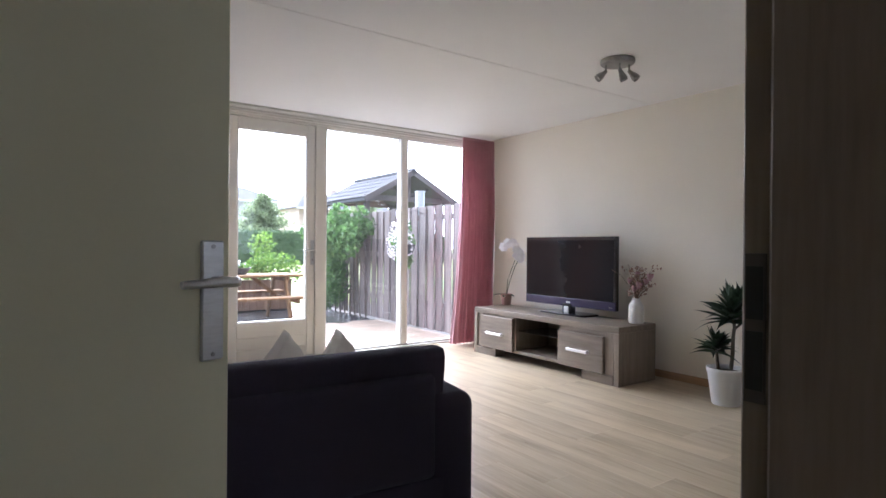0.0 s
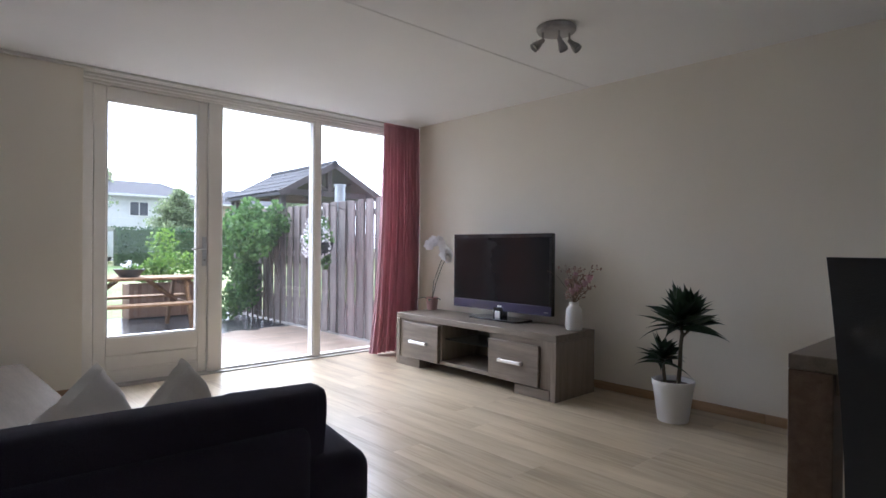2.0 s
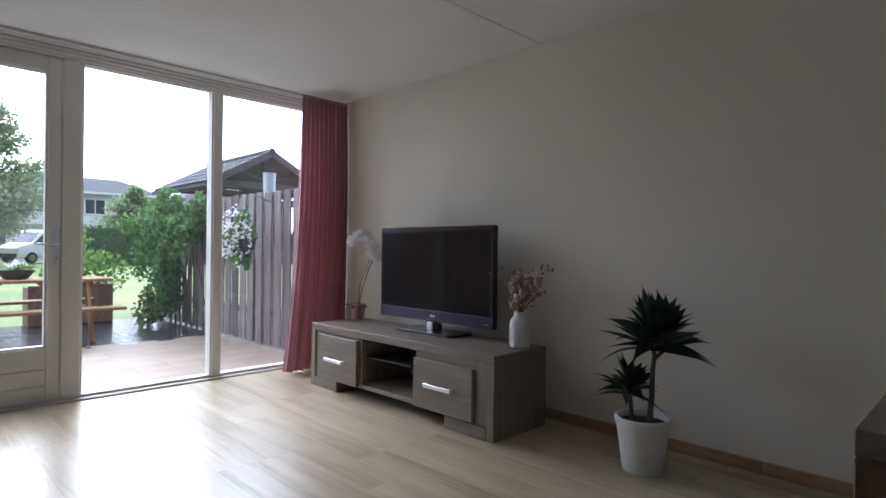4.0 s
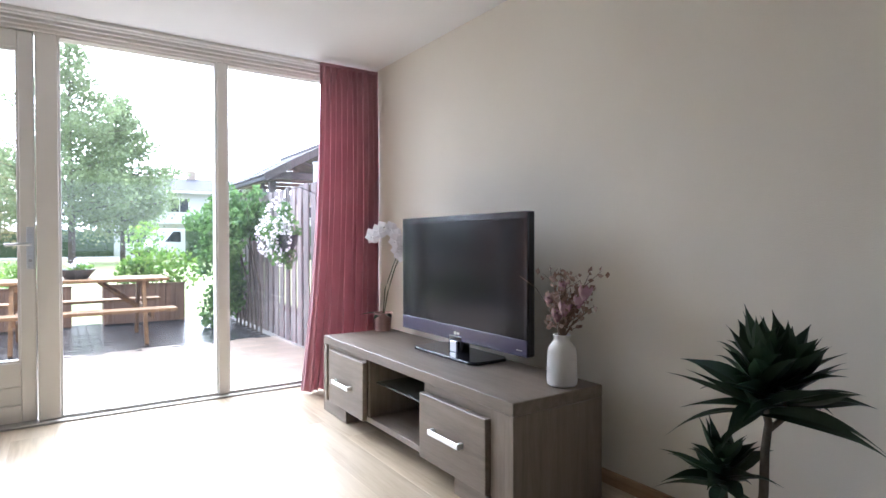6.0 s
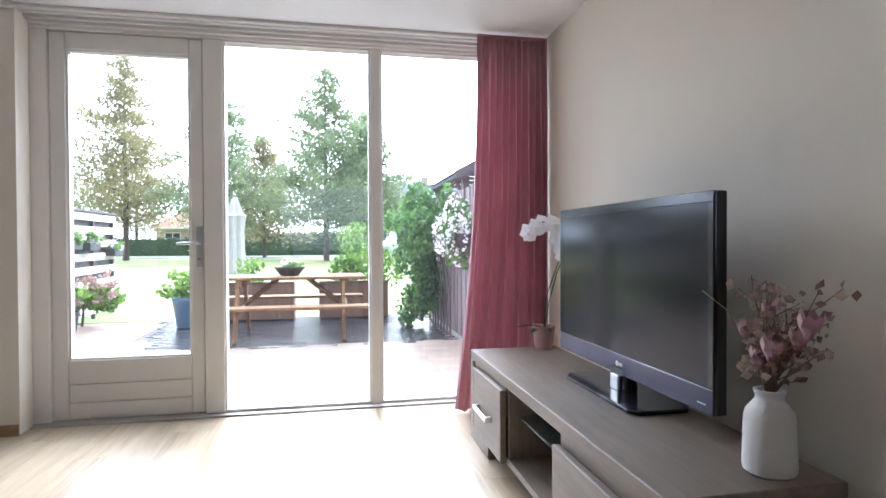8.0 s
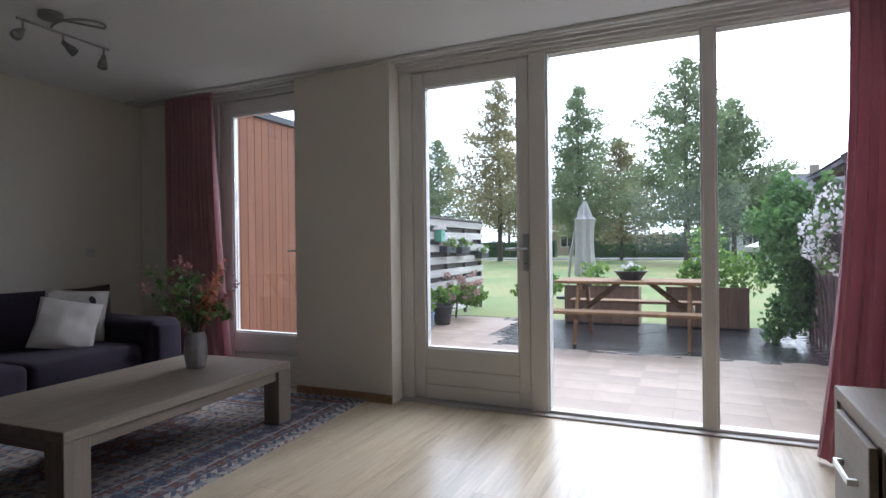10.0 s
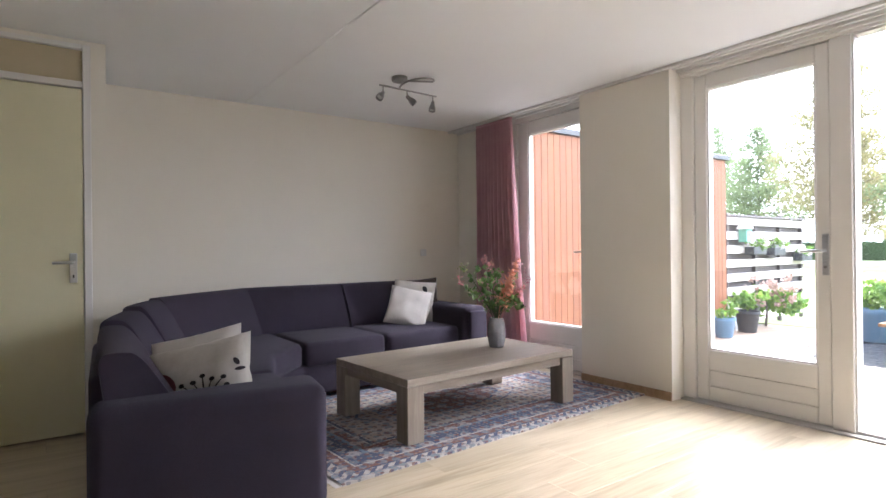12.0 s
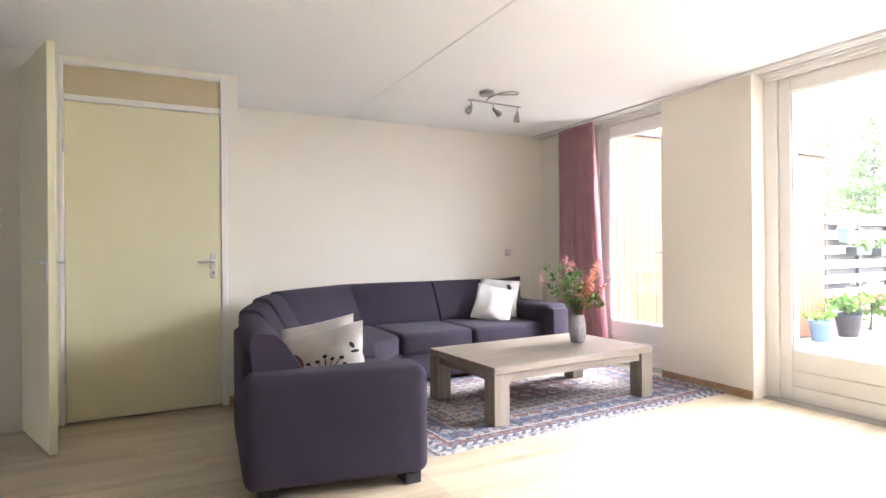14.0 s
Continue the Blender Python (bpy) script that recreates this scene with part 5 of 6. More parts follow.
def dining():
    t = thing("dining_table", "brown oak dining table with thick square legs", "table", pose(2.84, 1.37, 0))
    W, L, zt = 0.98, 1.70, 0.758
    part("tabletop", box(0, -L, zt - 0.05, W, 0, zt, 0.003), M_OAKX, t)
    for x in (0, W - 0.13):
        for y in (-0.13, -L):
            part("leg", box(x, y, 0, x + 0.13, y + 0.13, zt - 0.051, 0.003), M_DARKOAK, t)
    for x in (0.02, W - 0.045):
        part("apron", box(x, -L + 0.131, zt - 0.12, x + 0.025, -0.131, zt - 0.051, 0.002), M_DARKOAK, t)
    part("apron", box(0.131, -0.045, zt - 0.12, W - 0.131, -0.02, zt - 0.051, 0.002), M_DARKOAK, t)
    c = thing("dining_chair", "charcoal leather high-backed chair at the dining table", "chair", pose(2.70, 0.975, 0, 0, 0, -6))
    bm = bmesh.new()
    # back panel, slightly flared and raked
    n = 10
    rows = []
    for j in range(n + 1):
        v = j / n
        z = 0.10 + 0.985 * v
        hw = 0.185 + 0.05 * v ** 2
        off = -0.03 - 0.05 * max(0, v - 0.35) ** 1.2
        th = 0.045 + 0.02 * (1 - v)
        rows.append([bm.verts.new(p) for p in ((off - th / 2, -hw, z), (off - th / 2 - 0.008, 0, z), (off - th / 2, hw, z), (off + th / 2, hw, z), (off + th / 2 + 0.004, 0, z), (off + th / 2, -hw, z))])
    for a, b in zip(rows, rows[1:]):
        for k in range(6):
            bm.faces.new((a[k], a[(k + 1) % 6], b[(k + 1) % 6], b[k]))
    bm.faces.new(rows[0][::-1])
    bm.faces.new(rows[-1])
    bmesh.ops.bevel(bm, geom=[e for e in bm.edges if len(e.link_faces) == 2 and e.calc_face_angle(0) > 0.9], offset=0.012, segments=3, affect='EDGES')
    part("backrest", bm, M_CHAIR, c, smooth=True)
    part("seat", box(0.0, -0.215, 0.40, 0.42, 0.215, 0.475, 0.02, 3), M_CHAIR, c, smooth=True)
    for x in (-0.03, 0.37):
        for y in (-0.195, 0.155):
            part("leg", box(x, y, 0, x + 0.04, y + 0.04, 0.42 if x > 0 else 0.3, 0.003), M_DARKOAK, c)


def spot(parent, base, way, L=0.075, r=0.026, stem=0.03):
    """A little reflector spot on a knuckle."""
    b, w = Vector(base), Vector(way).normalized()
    m = Matrix.Translation(b) @ w.to_track_quat('Z', 'Y').to_matrix().to_4x4()
    bm = lathe([(0, -0.006), (0.010, -0.006), (0.013, 0.0), (0.015, 0.016), (r * 0.7, 0.03), (r, L), (r * 1.06, L + 0.003), (r * 0.96, L + 0.003), (r * 0.8, L - 0.012), (0, L - 0.016)], 18)
    for k in range(3):
        bm2 = lathe([(r * (0.78 + 0.1 * k), 0.036 + 0.012 * k), (r * (0.84 + 0.1 * k) + 0.0015, 0.038 + 0.012 * k), (r * (0.82 + 0.1 * k), 0.042 + 0.012 * k)], 18)
        join(bm, bm2)
    bm.transform(m)
    s = part("spot_head", bm, M_NICKEL, parent, "satin nickel spot", smooth=True)
    bm = lathe([(0, L - 0.0155), (r * 0.76, L - 0.0135), (r * 0.76, L - 0.012), (0, L - 0.010)], 16)
    bm.transform(m)
    part("bulb_face", bm, M_PLASTIC, s, smooth=True)


def ceiling_lamps():
    a = thing("ceiling_spotlight", "round satin nickel ceiling lamp with three spots, off", "ceiling lamp", pose(3.415, 2.755, H))
    part("canopy", lathe([(0, 0), (0.112, 0), (0.115, -0.004), (0.115, -0.020), (0.108, -0.030), (0.09, -0.034), (0, -0.036)], 36), M_NICKEL, a, smooth=True)
    for x, y, w in ((-0.06, 0.05, (-0.9, 0.5, -0.9)), (-0.02, -0.035, (0.25, -0.3, -1)), (0.06, -0.05, (0.3, -0.75, -0.9))):
        part("stem", tube([(x, y, -0.032), (x, y, -0.072)], 0.006, 8), M_NICKEL, a, smooth=True)
        spot(a, (x, y, -0.078), w)
    b = thing("ceiling_spot_bar", "curved satin nickel ceiling lamp with three spots, off", "ceiling lamp", pose(0.25, 4.06, H))
    part("canopy", lathe([(0, 0), (0.058, 0), (0.060, -0.003), (0.060, -0.028), (0.055, -0.033), (0, -0.033)], 28), M_NICKEL, b, smooth=True)
    arc = [(0.0, 0.03, -0.022)]
    for k in range(13):
        u = k / 12
        ang = radians(70 - 205 * u)
        arc.append((0.10 + 0.15 * math.cos(ang) - 0.05, 0.10 + 0.12 * math.sin(ang) + 0.02, -0.022 - 0.05 * u))
    arc.append((-0.03, -0.12, -0.074))
    part("arm", tube(arc, 0.007, 8), M_NICKEL, b, "curved tube", smooth=True)
    part("bar", tube([(-0.04, -0.15, -0.073), (-0.045, 0.1, -0.076), (-0.07, 0.38, -0.073)], 0.007, 8), M_NICKEL, b, smooth=True)
    for x, y, w in ((-0.04, -0.12, (0.3, -0.55, -0.6)), (-0.042, 0.09, (0.55, 0.55, -0.75)), (-0.065, 0.345, (0.15, -0.25, -1))):
        part("stem", tube([(x, y, -0.076), (x, y, -0.118)], 0.005, 8), M_NICKEL, b, smooth=True)
        spot(b, (x, y, -0.124), w)


def outlet():
    o = thing("wall_socket", "small white wall socket plate above the sofa", "socket", pose(XW + 0.001, 5.17, 1.075))
    part("plate", box(0, -0.036, -0.036, 0.009, 0.036, 0.036, 0.003, 2), M_PLASTIC, o)
    bm = lathe([(0.0, 0), (0.019, 0), (0.021, 0.003), (0.0175, 0.003), (0.016, -0.001), (0, -0.001)], 18)
    bm.transform(pose(0.0095, 0, 0, 0, 90, 0))
    part("insert", bm, M_PLASTIC, o)


tv_cabinet()
television()
receiver()
orchid()
dried_bouquet()
dracaena()
curtain("curtain", "floor-length dusty rose curtain drawn beside the window", 4.150, 4.618, 5.44, 0.015, 2.36, 11, -0.14, 3)
curtain("curtain", "floor-length dusty rose curtain beside the side door", -0.69, -0.15, 5.555, 0.015, 2.36, 11, 0.0, 8, 0.17)
sofa()
rug()
coffee_table()
bouquet()
# two cushions leaning in the corner by the armrest
CX, CY, CZ = Vector((0.572, 0.788, 0.227)), Vector((-0.455, 0.077, 0.885)), Vector((0.68, -0.609, 0.403))
LEAN = Matrix((CX, CY, CZ)).transposed().to_4x4()
cushion("cushion", "plain cream cushion behind the patterned one", Matrix.Translation((1.02, 2.46, 0.560)) @ LEAN, 0.45, 0.11, M_CUSHW, None, 0.34)
cushion("cushion", "stone coloured cushion with black seed-head and plum prints", Matrix.Translation((1.24, 2.43, 0.550)) @ LEAN, 0.47, 0.13, M_CUSHG,
        [("seed_head_print", M_PRINT, umbel()), ("plum_print", M_PRINTR, [(-0.58, -0.12, 0.24, 1.5, 0.3)]), ("leaf_print", M_PRINT, [(0.80, 0.16, 0.10, 0.5, 1.9), (0.86, -0.04, 0.10, 0.5, 0.2)])], 0.33)
cushion("cushion", "plain white cushion propped on the sofa", facing((-0.50, 4.58, 0.585), (0.76, -0.42, 0.50), -14), 0.38, 0.12, M_CUSHW)
cushion("cushion", "stone coloured cushion with dark prints by the armrest", facing((-0.66, 4.74, 0.625), (0.76, -0.50, 0.42), -6), 0.40, 0.12, M_CUSHG,
        [("leaf_print", M_PRINT, [(-0.5, 0.2, 0.28, 0.5, 1.2), (0.4, -0.3, 0.24, 0.5, 0.4), (0.5, 0.5, 0.18, 0.6, 2.0)])])
M_CUSHB = surf("dark_brown_cushion_cloth", (0.035, 0.022, 0.018), (0.06, 0.038, 0.03), 6.0, 0.85, 0.92, 0.4, 420, speck=0.15)
cushion("cushion", "dark brown cushion tucked behind the printed one", facing((-0.74, 4.84, 0.630), (0.76, -0.50, 0.30), 4), 0.40, 0.11, M_CUSHB)
dining()
ceiling_lamps()
outlet()


# ---- garden and beyond ----
G = GROUND
structure("ground", box(-220, 11.15, G - 0.3, 220, 400, G - 0.01), M_LAWN, "mown grass field behind the garden", "lawn")
structure("ground_bed", box(-220, 5.90, G - 0.3, 220, 11.149, G - 0.03), M_JOINT, "sand bed under the paving", "ground")
structure("ground_front", box(-220, -220, G - 0.3, 220, YS - 0.21, G - 0.03), M_ROAD, "plain paved ground in front of the house", "ground")
structure("road", box(-220, 47, G - 0.02, 220, 52, G + 0.02), M_ROAD, "grey asphalt street beyond the grass", "road")


def cedar_annex():
    t = thing("garden_annex", "cedar-clad annex with vertical boards and black roof edge", "annex", pose(0, 0, 0))
    part("wall", box(-2.6, 5.93, G, -0.335, 9.83, 2.33), M_DKWOOD, t)
    n = int((9.85 - 5.93) / 0.094)
    for i in range(n):
        y = 5.93 + i * 0.094
        part("board", box(-0.334, y + 0.0015, G + 0.02, -0.312, y + 0.0925, 2.33, 0.002), M_CEDAR, t)
    for i in range(12):
        x = -0.33 - i * 0.094
        part("board", box(x - 0.090, 9.831, G + 0.02, x - 0.004, 9.853, 2.33, 0.004), M_CEDAR, t)
    part("roof_trim", box(-2.65, 5.92, 2.331, -0.285, 9.88, 2.40, 0.006), M_BITUMEN, t, "black roof edge")


def side_fence():
    t = thing("garden_fence", "weathered dark timber fence of overlapping upright boards", "fence")
    rng = random.Random(5)
    y = 5.95
    k = 0
    while y < 10.9:
        w = rng.uniform(0.125, 0.145)
        x = 4.78 if k % 2 else 4.815
        top = 1.70 + rng.uniform(-0.012, 0.012)
        b = part("board", box(x - 0.009, -w / 2, 0, x + 0.009, w / 2, top - G - 0.03, 0.003), M_FENCE, t)
        b.matrix_basis = pose(0, y + w / 2, G + 0.03, rng.uniform(-0.5, 0.5), 0, 0)
        y += w * (0.74 if k % 2 else 0.84)
        k += 1
    for z in (0.25, 0.95, 1.5):
        part("rail", box(4.79, 5.95, z, 4.806, 10.95, z + 0.08, 0.002), M_FENCE, t)
    for yy in (5.97, 7.75, 9.5, 10.9):
        part("post", box(4.83, yy, G, 4.90, yy + 0.07, 1.72, 0.004), M_FENCE, t)


def climber():
    t = thing("climbing_plant", "green climber spilling over the garden fence", "plant")
    rng = random.Random(12)
    pts = []
    for c, r, n in (((4.41, 9.20, 1.22), (0.46, 0.60, 0.60), 3000), ((4.38, 9.80, 0.62), (0.40, 0.55, 0.85), 2100), ((4.64, 8.98, 1.42), (0.22, 0.45, 0.36), 1000), ((4.26, 9.70, 1.45), (0.38, 0.6, 0.36), 800), ((4.36, 9.9, 0.15), (0.25, 0.35, 0.42), 450)):
        pts += [p for p in blob_points(n, c, r, rng) if p[2] > G]
    leaf_part("foliage", pts, 0.068, M_IVY, t, rng)
    bm = bmesh.new()
    for k in range(7):
        y = 8.8 + 0.2 * k
        tube([(4.68, y, G), (4.66, y + rng.uniform(-0.1, 0.1), 0.5), (4.6, y + rng.uniform(-0.2, 0.2), 1.0), (4.5, y + rng.uniform(-0.25, 0.25), 1.5)], [0.014, 0.011, 0.008, 0.005], 6, bm)
    part("stems", bm, M_BARK, t)


def hanging_flowers():
    t = thing("hanging_flower_basket", "white flowers trailing from a basket on the fence", "flower basket")
    rng = random.Random(14)
    c = (4.42, 7.15, 1.13)
    part("basket", lathe([(0, 0.98), (0.05, 0.99), (0.10, 1.06), (0.115, 1.15), (0.105, 1.15), (0.08, 1.06), (0, 1.02)], 20, None, 4.47, 7.15), M_DKPOT, t, smooth=True)
    part("bracket", tube([(4.772, 7.15, 1.58), (4.60, 7.15, 1.64), (4.47, 7.15, 1.60), (4.47, 7.15, 1.06)], 0.005, 6), M_BLACK, t)
    leaf_part("foliage", blob_points(700, c, (0.20, 0.24, 0.40), rng), 0.05, M_IVY, t, rng)
    leaf_part("blossoms", blob_points(720, (c[0] - 0.03, c[1], c[2]), (0.24, 0.27, 0.46), rng, 0.88), 0.036, M_BLOSSOM, t, rng, "white and pale pink blossoms")


def neighbour_roof():
    t = thing("neighbour_pavilion", "open timber pavilion with a grey tiled gable roof", "pavilion")
    yg, ye = 9.2, 11.6
    xl = 4.90
    xm, zr, zl = 5.87, 2.52, 1.99
    slope = (zr - zl) / (xm - xl)
    for side in (-1, 1):
        x_e = xl if side < 0 else 2 * xm - xl
        bm = bmesh.new()
        q = [(x_e, yg, zl), (xm, yg, zr), (xm, ye, zr), (x_e, ye, zl)]
        lo = [bm.verts.new((x, y, z - 0.05)) for x, y, z in q]
        hi = [bm.verts.new((x, y, z)) for x, y, z in q]
        bm.faces.new(hi)
        bm.faces.new(lo[::-1])
        for k in range(4):
            bm.faces.new((lo[k], lo[(k + 1) % 4], hi[(k + 1) % 4], hi[k]))
        r = part("roof", bm, M_ROOF, t)
        # corrugated rows of tiles
        cols, rows = 16, 5
        w, ln = (ye - yg) / cols, math.hypot(xm - xl, zr - zl) / rows
        tile = bmesh.new()
        prev = None
        for i in range(7):
            a = i / 6
            zz = 0.016 * math.sin(a * math.pi)
            row = [tile.verts.new((0, a * w, zz + 0.014)), tile.verts.new((ln * 1.04, a * w, zz + 0.004))]
            if prev:
                tile.faces.new((prev[0], prev[1], row[1], row[0]))
            prev = row
        me = mesh_of("tile", tile, M_ROOF, True)
        ang = math.degrees(math.atan2(zr - zl, xm - xl))
        for i in range(cols):
            for j in range(rows):
                o = new("tile", me)
                o.parent = r
                u = j / rows
                o.matrix_basis = pose(x_e + (xm - x_e) * u, yg + i * w if side < 0 else yg + (i + 1) * w, zl + (zr - zl) * u, 0, -ang, 0 if side < 0 else 180)
    part("ridge", tube([(xm, yg - 0.02, zr + 0.02), (xm, ye, zr + 0.02)], 0.05, 8), M_ROOF, t, smooth=True)
    for k in range(9):
        z0 = 1.99 + k * 0.07
        half = (zr - z0 - 0.02) / slope - 0.05
        if half > 0.06:
            part("gable_board", box(xm - half, ye - 0.16, z0, xm + half, ye - 0.14, z0 + 0.066, 0.002), M_GABLE, t)
    for sgn in (-1, 1):
        bm = bx(bmesh.new(), -0.58, 0, 0, 0.58, 0.025, 0.10)
        bm.transform(pose(xm + sgn * (xm - xl) / 2, yg - 0.02, (zr + zl) / 2 - 0.07, 0, sgn * math.degrees(math.atan(slope)), 0))
        part("bargeboard", bm, M_DKWOOD, t)
    for x in (5.0, 6.6):
        for y in (yg + 0.25, ye - 0.3):
            part("post", box(x, y, G, x + 0.09, y + 0.09, 2.02, 0.004), M_DKWOOD, t)
    part("beam", box(4.95, yg + 0.15, 1.96, 6.62, yg + 0.24, 2.06, 0.004), M_DKWOOD, t)
    part("beam", box(4.95, yg, 1.93, 5.04, ye - 0.1, 2.03, 0.004), M_DKWOOD, t)
    part("king_post", box(xm - 0.04, yg + 0.155, 2.061, xm + 0.04, yg + 0.235, zr - 0.06, 0.003), M_DKWOOD, t)
    for sx in (-1, 1):
        part("strut", tube([(xm, yg + 0.195, 2.08), (xm + sx * 0.45, yg + 0.195, 2.22)], 0.028, 6), M_DKWOOD, t)
    for y in (yg + 0.34, ye - 0.4):
        part("brace", tube([(5.02, y, 1.55), (5.02, y + 0.35, 1.95)], 0.03, 6), M_DKWOOD, t)


def flue():
    t = thing("flue_pipe", "grey zinc flue pipe behind the fence", "pipe")
    part("pipe", lathe([(0.075, G), (0.075, 1.97), (0.085, 1.97), (0.085, 1.99), (0, 1.995)], 16, None, 5.05, 7.72), M_ZINC, t, smooth=True)
    part("collar", lathe([(0.076, 1.6), (0.088, 1.6), (0.088, 1.63), (0.076, 1.63)], 16, None, 5.05, 7.72), M_ZINC, t, smooth=True)


def picnic_table():
    t = thing("picnic_table", "oiled pine picnic table with attached benches on wet paving", "picnic table", pose(2.76, 9.35, G))
    zt = 0.755
    for k in range(5):
        y = -0.36 + k * 0.147
        part("top_plank", box(-0.92, y, zt - 0.035, 0.89, y + 0.138, zt, 0.005), M_PINE, t)
    for s in (-1, 1):
        for k in range(2):
            y = s * 0.70 + (k - 1) * 0.135 + (0.0 if s > 0 else 0.0)
            part("bench_plank", box(-0.91, y, 0.405, 0.91, y + 0.128, 0.44, 0.005), M_PINE, t)
    for x in (-0.62, 0.62):
        for s in (-1, 1):
            bm = bx(bmesh.new(), -0.02, -0.045, 0.0, 0.02, 0.045, 0.78, 0.004)
            bm.transform(pose(x, s * 0.58, 0.005, s * 24, 0, 0))
            part("leg", bm, M_PINE, t)
        part("cross_beam", box(x + 0.021, -0.78, 0.335, x + 0.056, 0.78, 0.404, 0.004), M_PINE, t)
        part("cleat", box(x + 0.021, -0.34, 0.645, x + 0.056, 0.34, 0.719, 0.004), M_PINE, t)
        bm = tube([(x * 0.93, 0, 0.40), (x * 0.30, 0, 0.715)], 0.032, 4)
        part("brace", bm, M_PINE, t)


def table_bowl():
    t = thing("flower_bowl", "dark shallow bowl with small plants on the picnic table", "planter", pose(2.72, 9.33, G + 0.756))
    part("bowl", lathe([(0, 0), (0.10, 0), (0.12, 0.01), (0.19, 0.10), (0.195, 0.11), (0.18, 0.11), (0.16, 0.09), (0, 0.085)], 28), M_DKPOT, t, smooth=True)
    rng = random.Random(2)
    leaf_part("plants", blob_points(170, (0, 0, 0.14), (0.15, 0.15, 0.09), rng), 0.05, M_BUSH, t, rng)
    leaf_part("blossoms", blob_points(110, (0.02, 0, 0.16), (0.12, 0.12, 0.07), rng), 0.035, M_BLOSSOM, t, rng)


def planter_boxes():
    rng = random.Random(7)
    for k, (x0, x1, hb) in enumerate(((1.60, 2.68, 0.12), (3.05, 4.10, 0.46))):
        t = thing("planter_box", "brown board planter box with green shrubs", "planter", pose((x0 + x1) / 2, 10.95, G), "planter boxes behind the picnic table")
        hw = (x1 - x0) / 2
        n = int(hw * 2 / 0.12)
        for i in range(n):
            x = -hw + i * (2 * hw / n)
            part("board", box(x + 0.002, -0.22, 0.02, x + 2 * hw / n - 0.002, -0.20, 0.56, 0.003), M_PLANTER, t)
        for x in (-hw, hw - 0.02):
            part("end_board", box(x, -0.199, 0.0, x + 0.02, 0.20, 0.55, 0.003), M_PLANTER, t)
        part("back_board", box(-hw, 0.201, 0.0, hw, 0.22, 0.55, 0.003), M_PLANTER, t)
        part("top_rail", box(-hw - 0.01, -0.235, 0.561, hw + 0.01, -0.195, 0.58, 0.003), M_PLANTER, t)
        part("soil", box(-hw + 0.021, -0.198, 0.02, hw - 0.021, 0.199, 0.50), M_SOIL, t)
        leaf_part("shrub", [p for p in blob_points(1500 if k else 260, (0.16 if k else -0.1, 0, 0.64 + hb * 0.75), (hw * (1.15 if k else 0.8), 0.36, 0.12 + hb * 1.25), rng) if p[2] > 0.45], 0.065, M_BUSH, t, rng)


def potted(name, label, m, prof, mat_, leaf_mat, n, c, r, size, seed, blossoms=None):
    t = thing(name, label, "plant", m)
    part("pot", lathe(prof, 24), mat_, t, smooth=True)
    rng = random.Random(seed)
    leaf_part("foliage", [p for p in blob_points(n, c, r, rng) if p[2] > c[2] - r[2]], size, leaf_mat, t, rng)
    top = max(z for _, z in prof)
    part("soil", lathe([(0, top - 0.02), (prof[-2][0] * 0.98, top - 0.03), (prof[-2][0] * 0.97, top - 0.034)], 18), M_SOIL, t)
    if blossoms:
        for bc in blossoms:
            leaf_part("flower_head", blob_points(60, bc, (0.10, 0.10, 0.08), rng), 0.05, M_HYDR, t, rng, "faded hydrangea head")
    return t


POT = [(0, 0), (0.13, 0), (0.14, 0.01), (0.19, 0.28), (0.20, 0.29), (0.20, 0.33), (0.185, 0.33), (0.17, 0.27), (0, 0.26)]


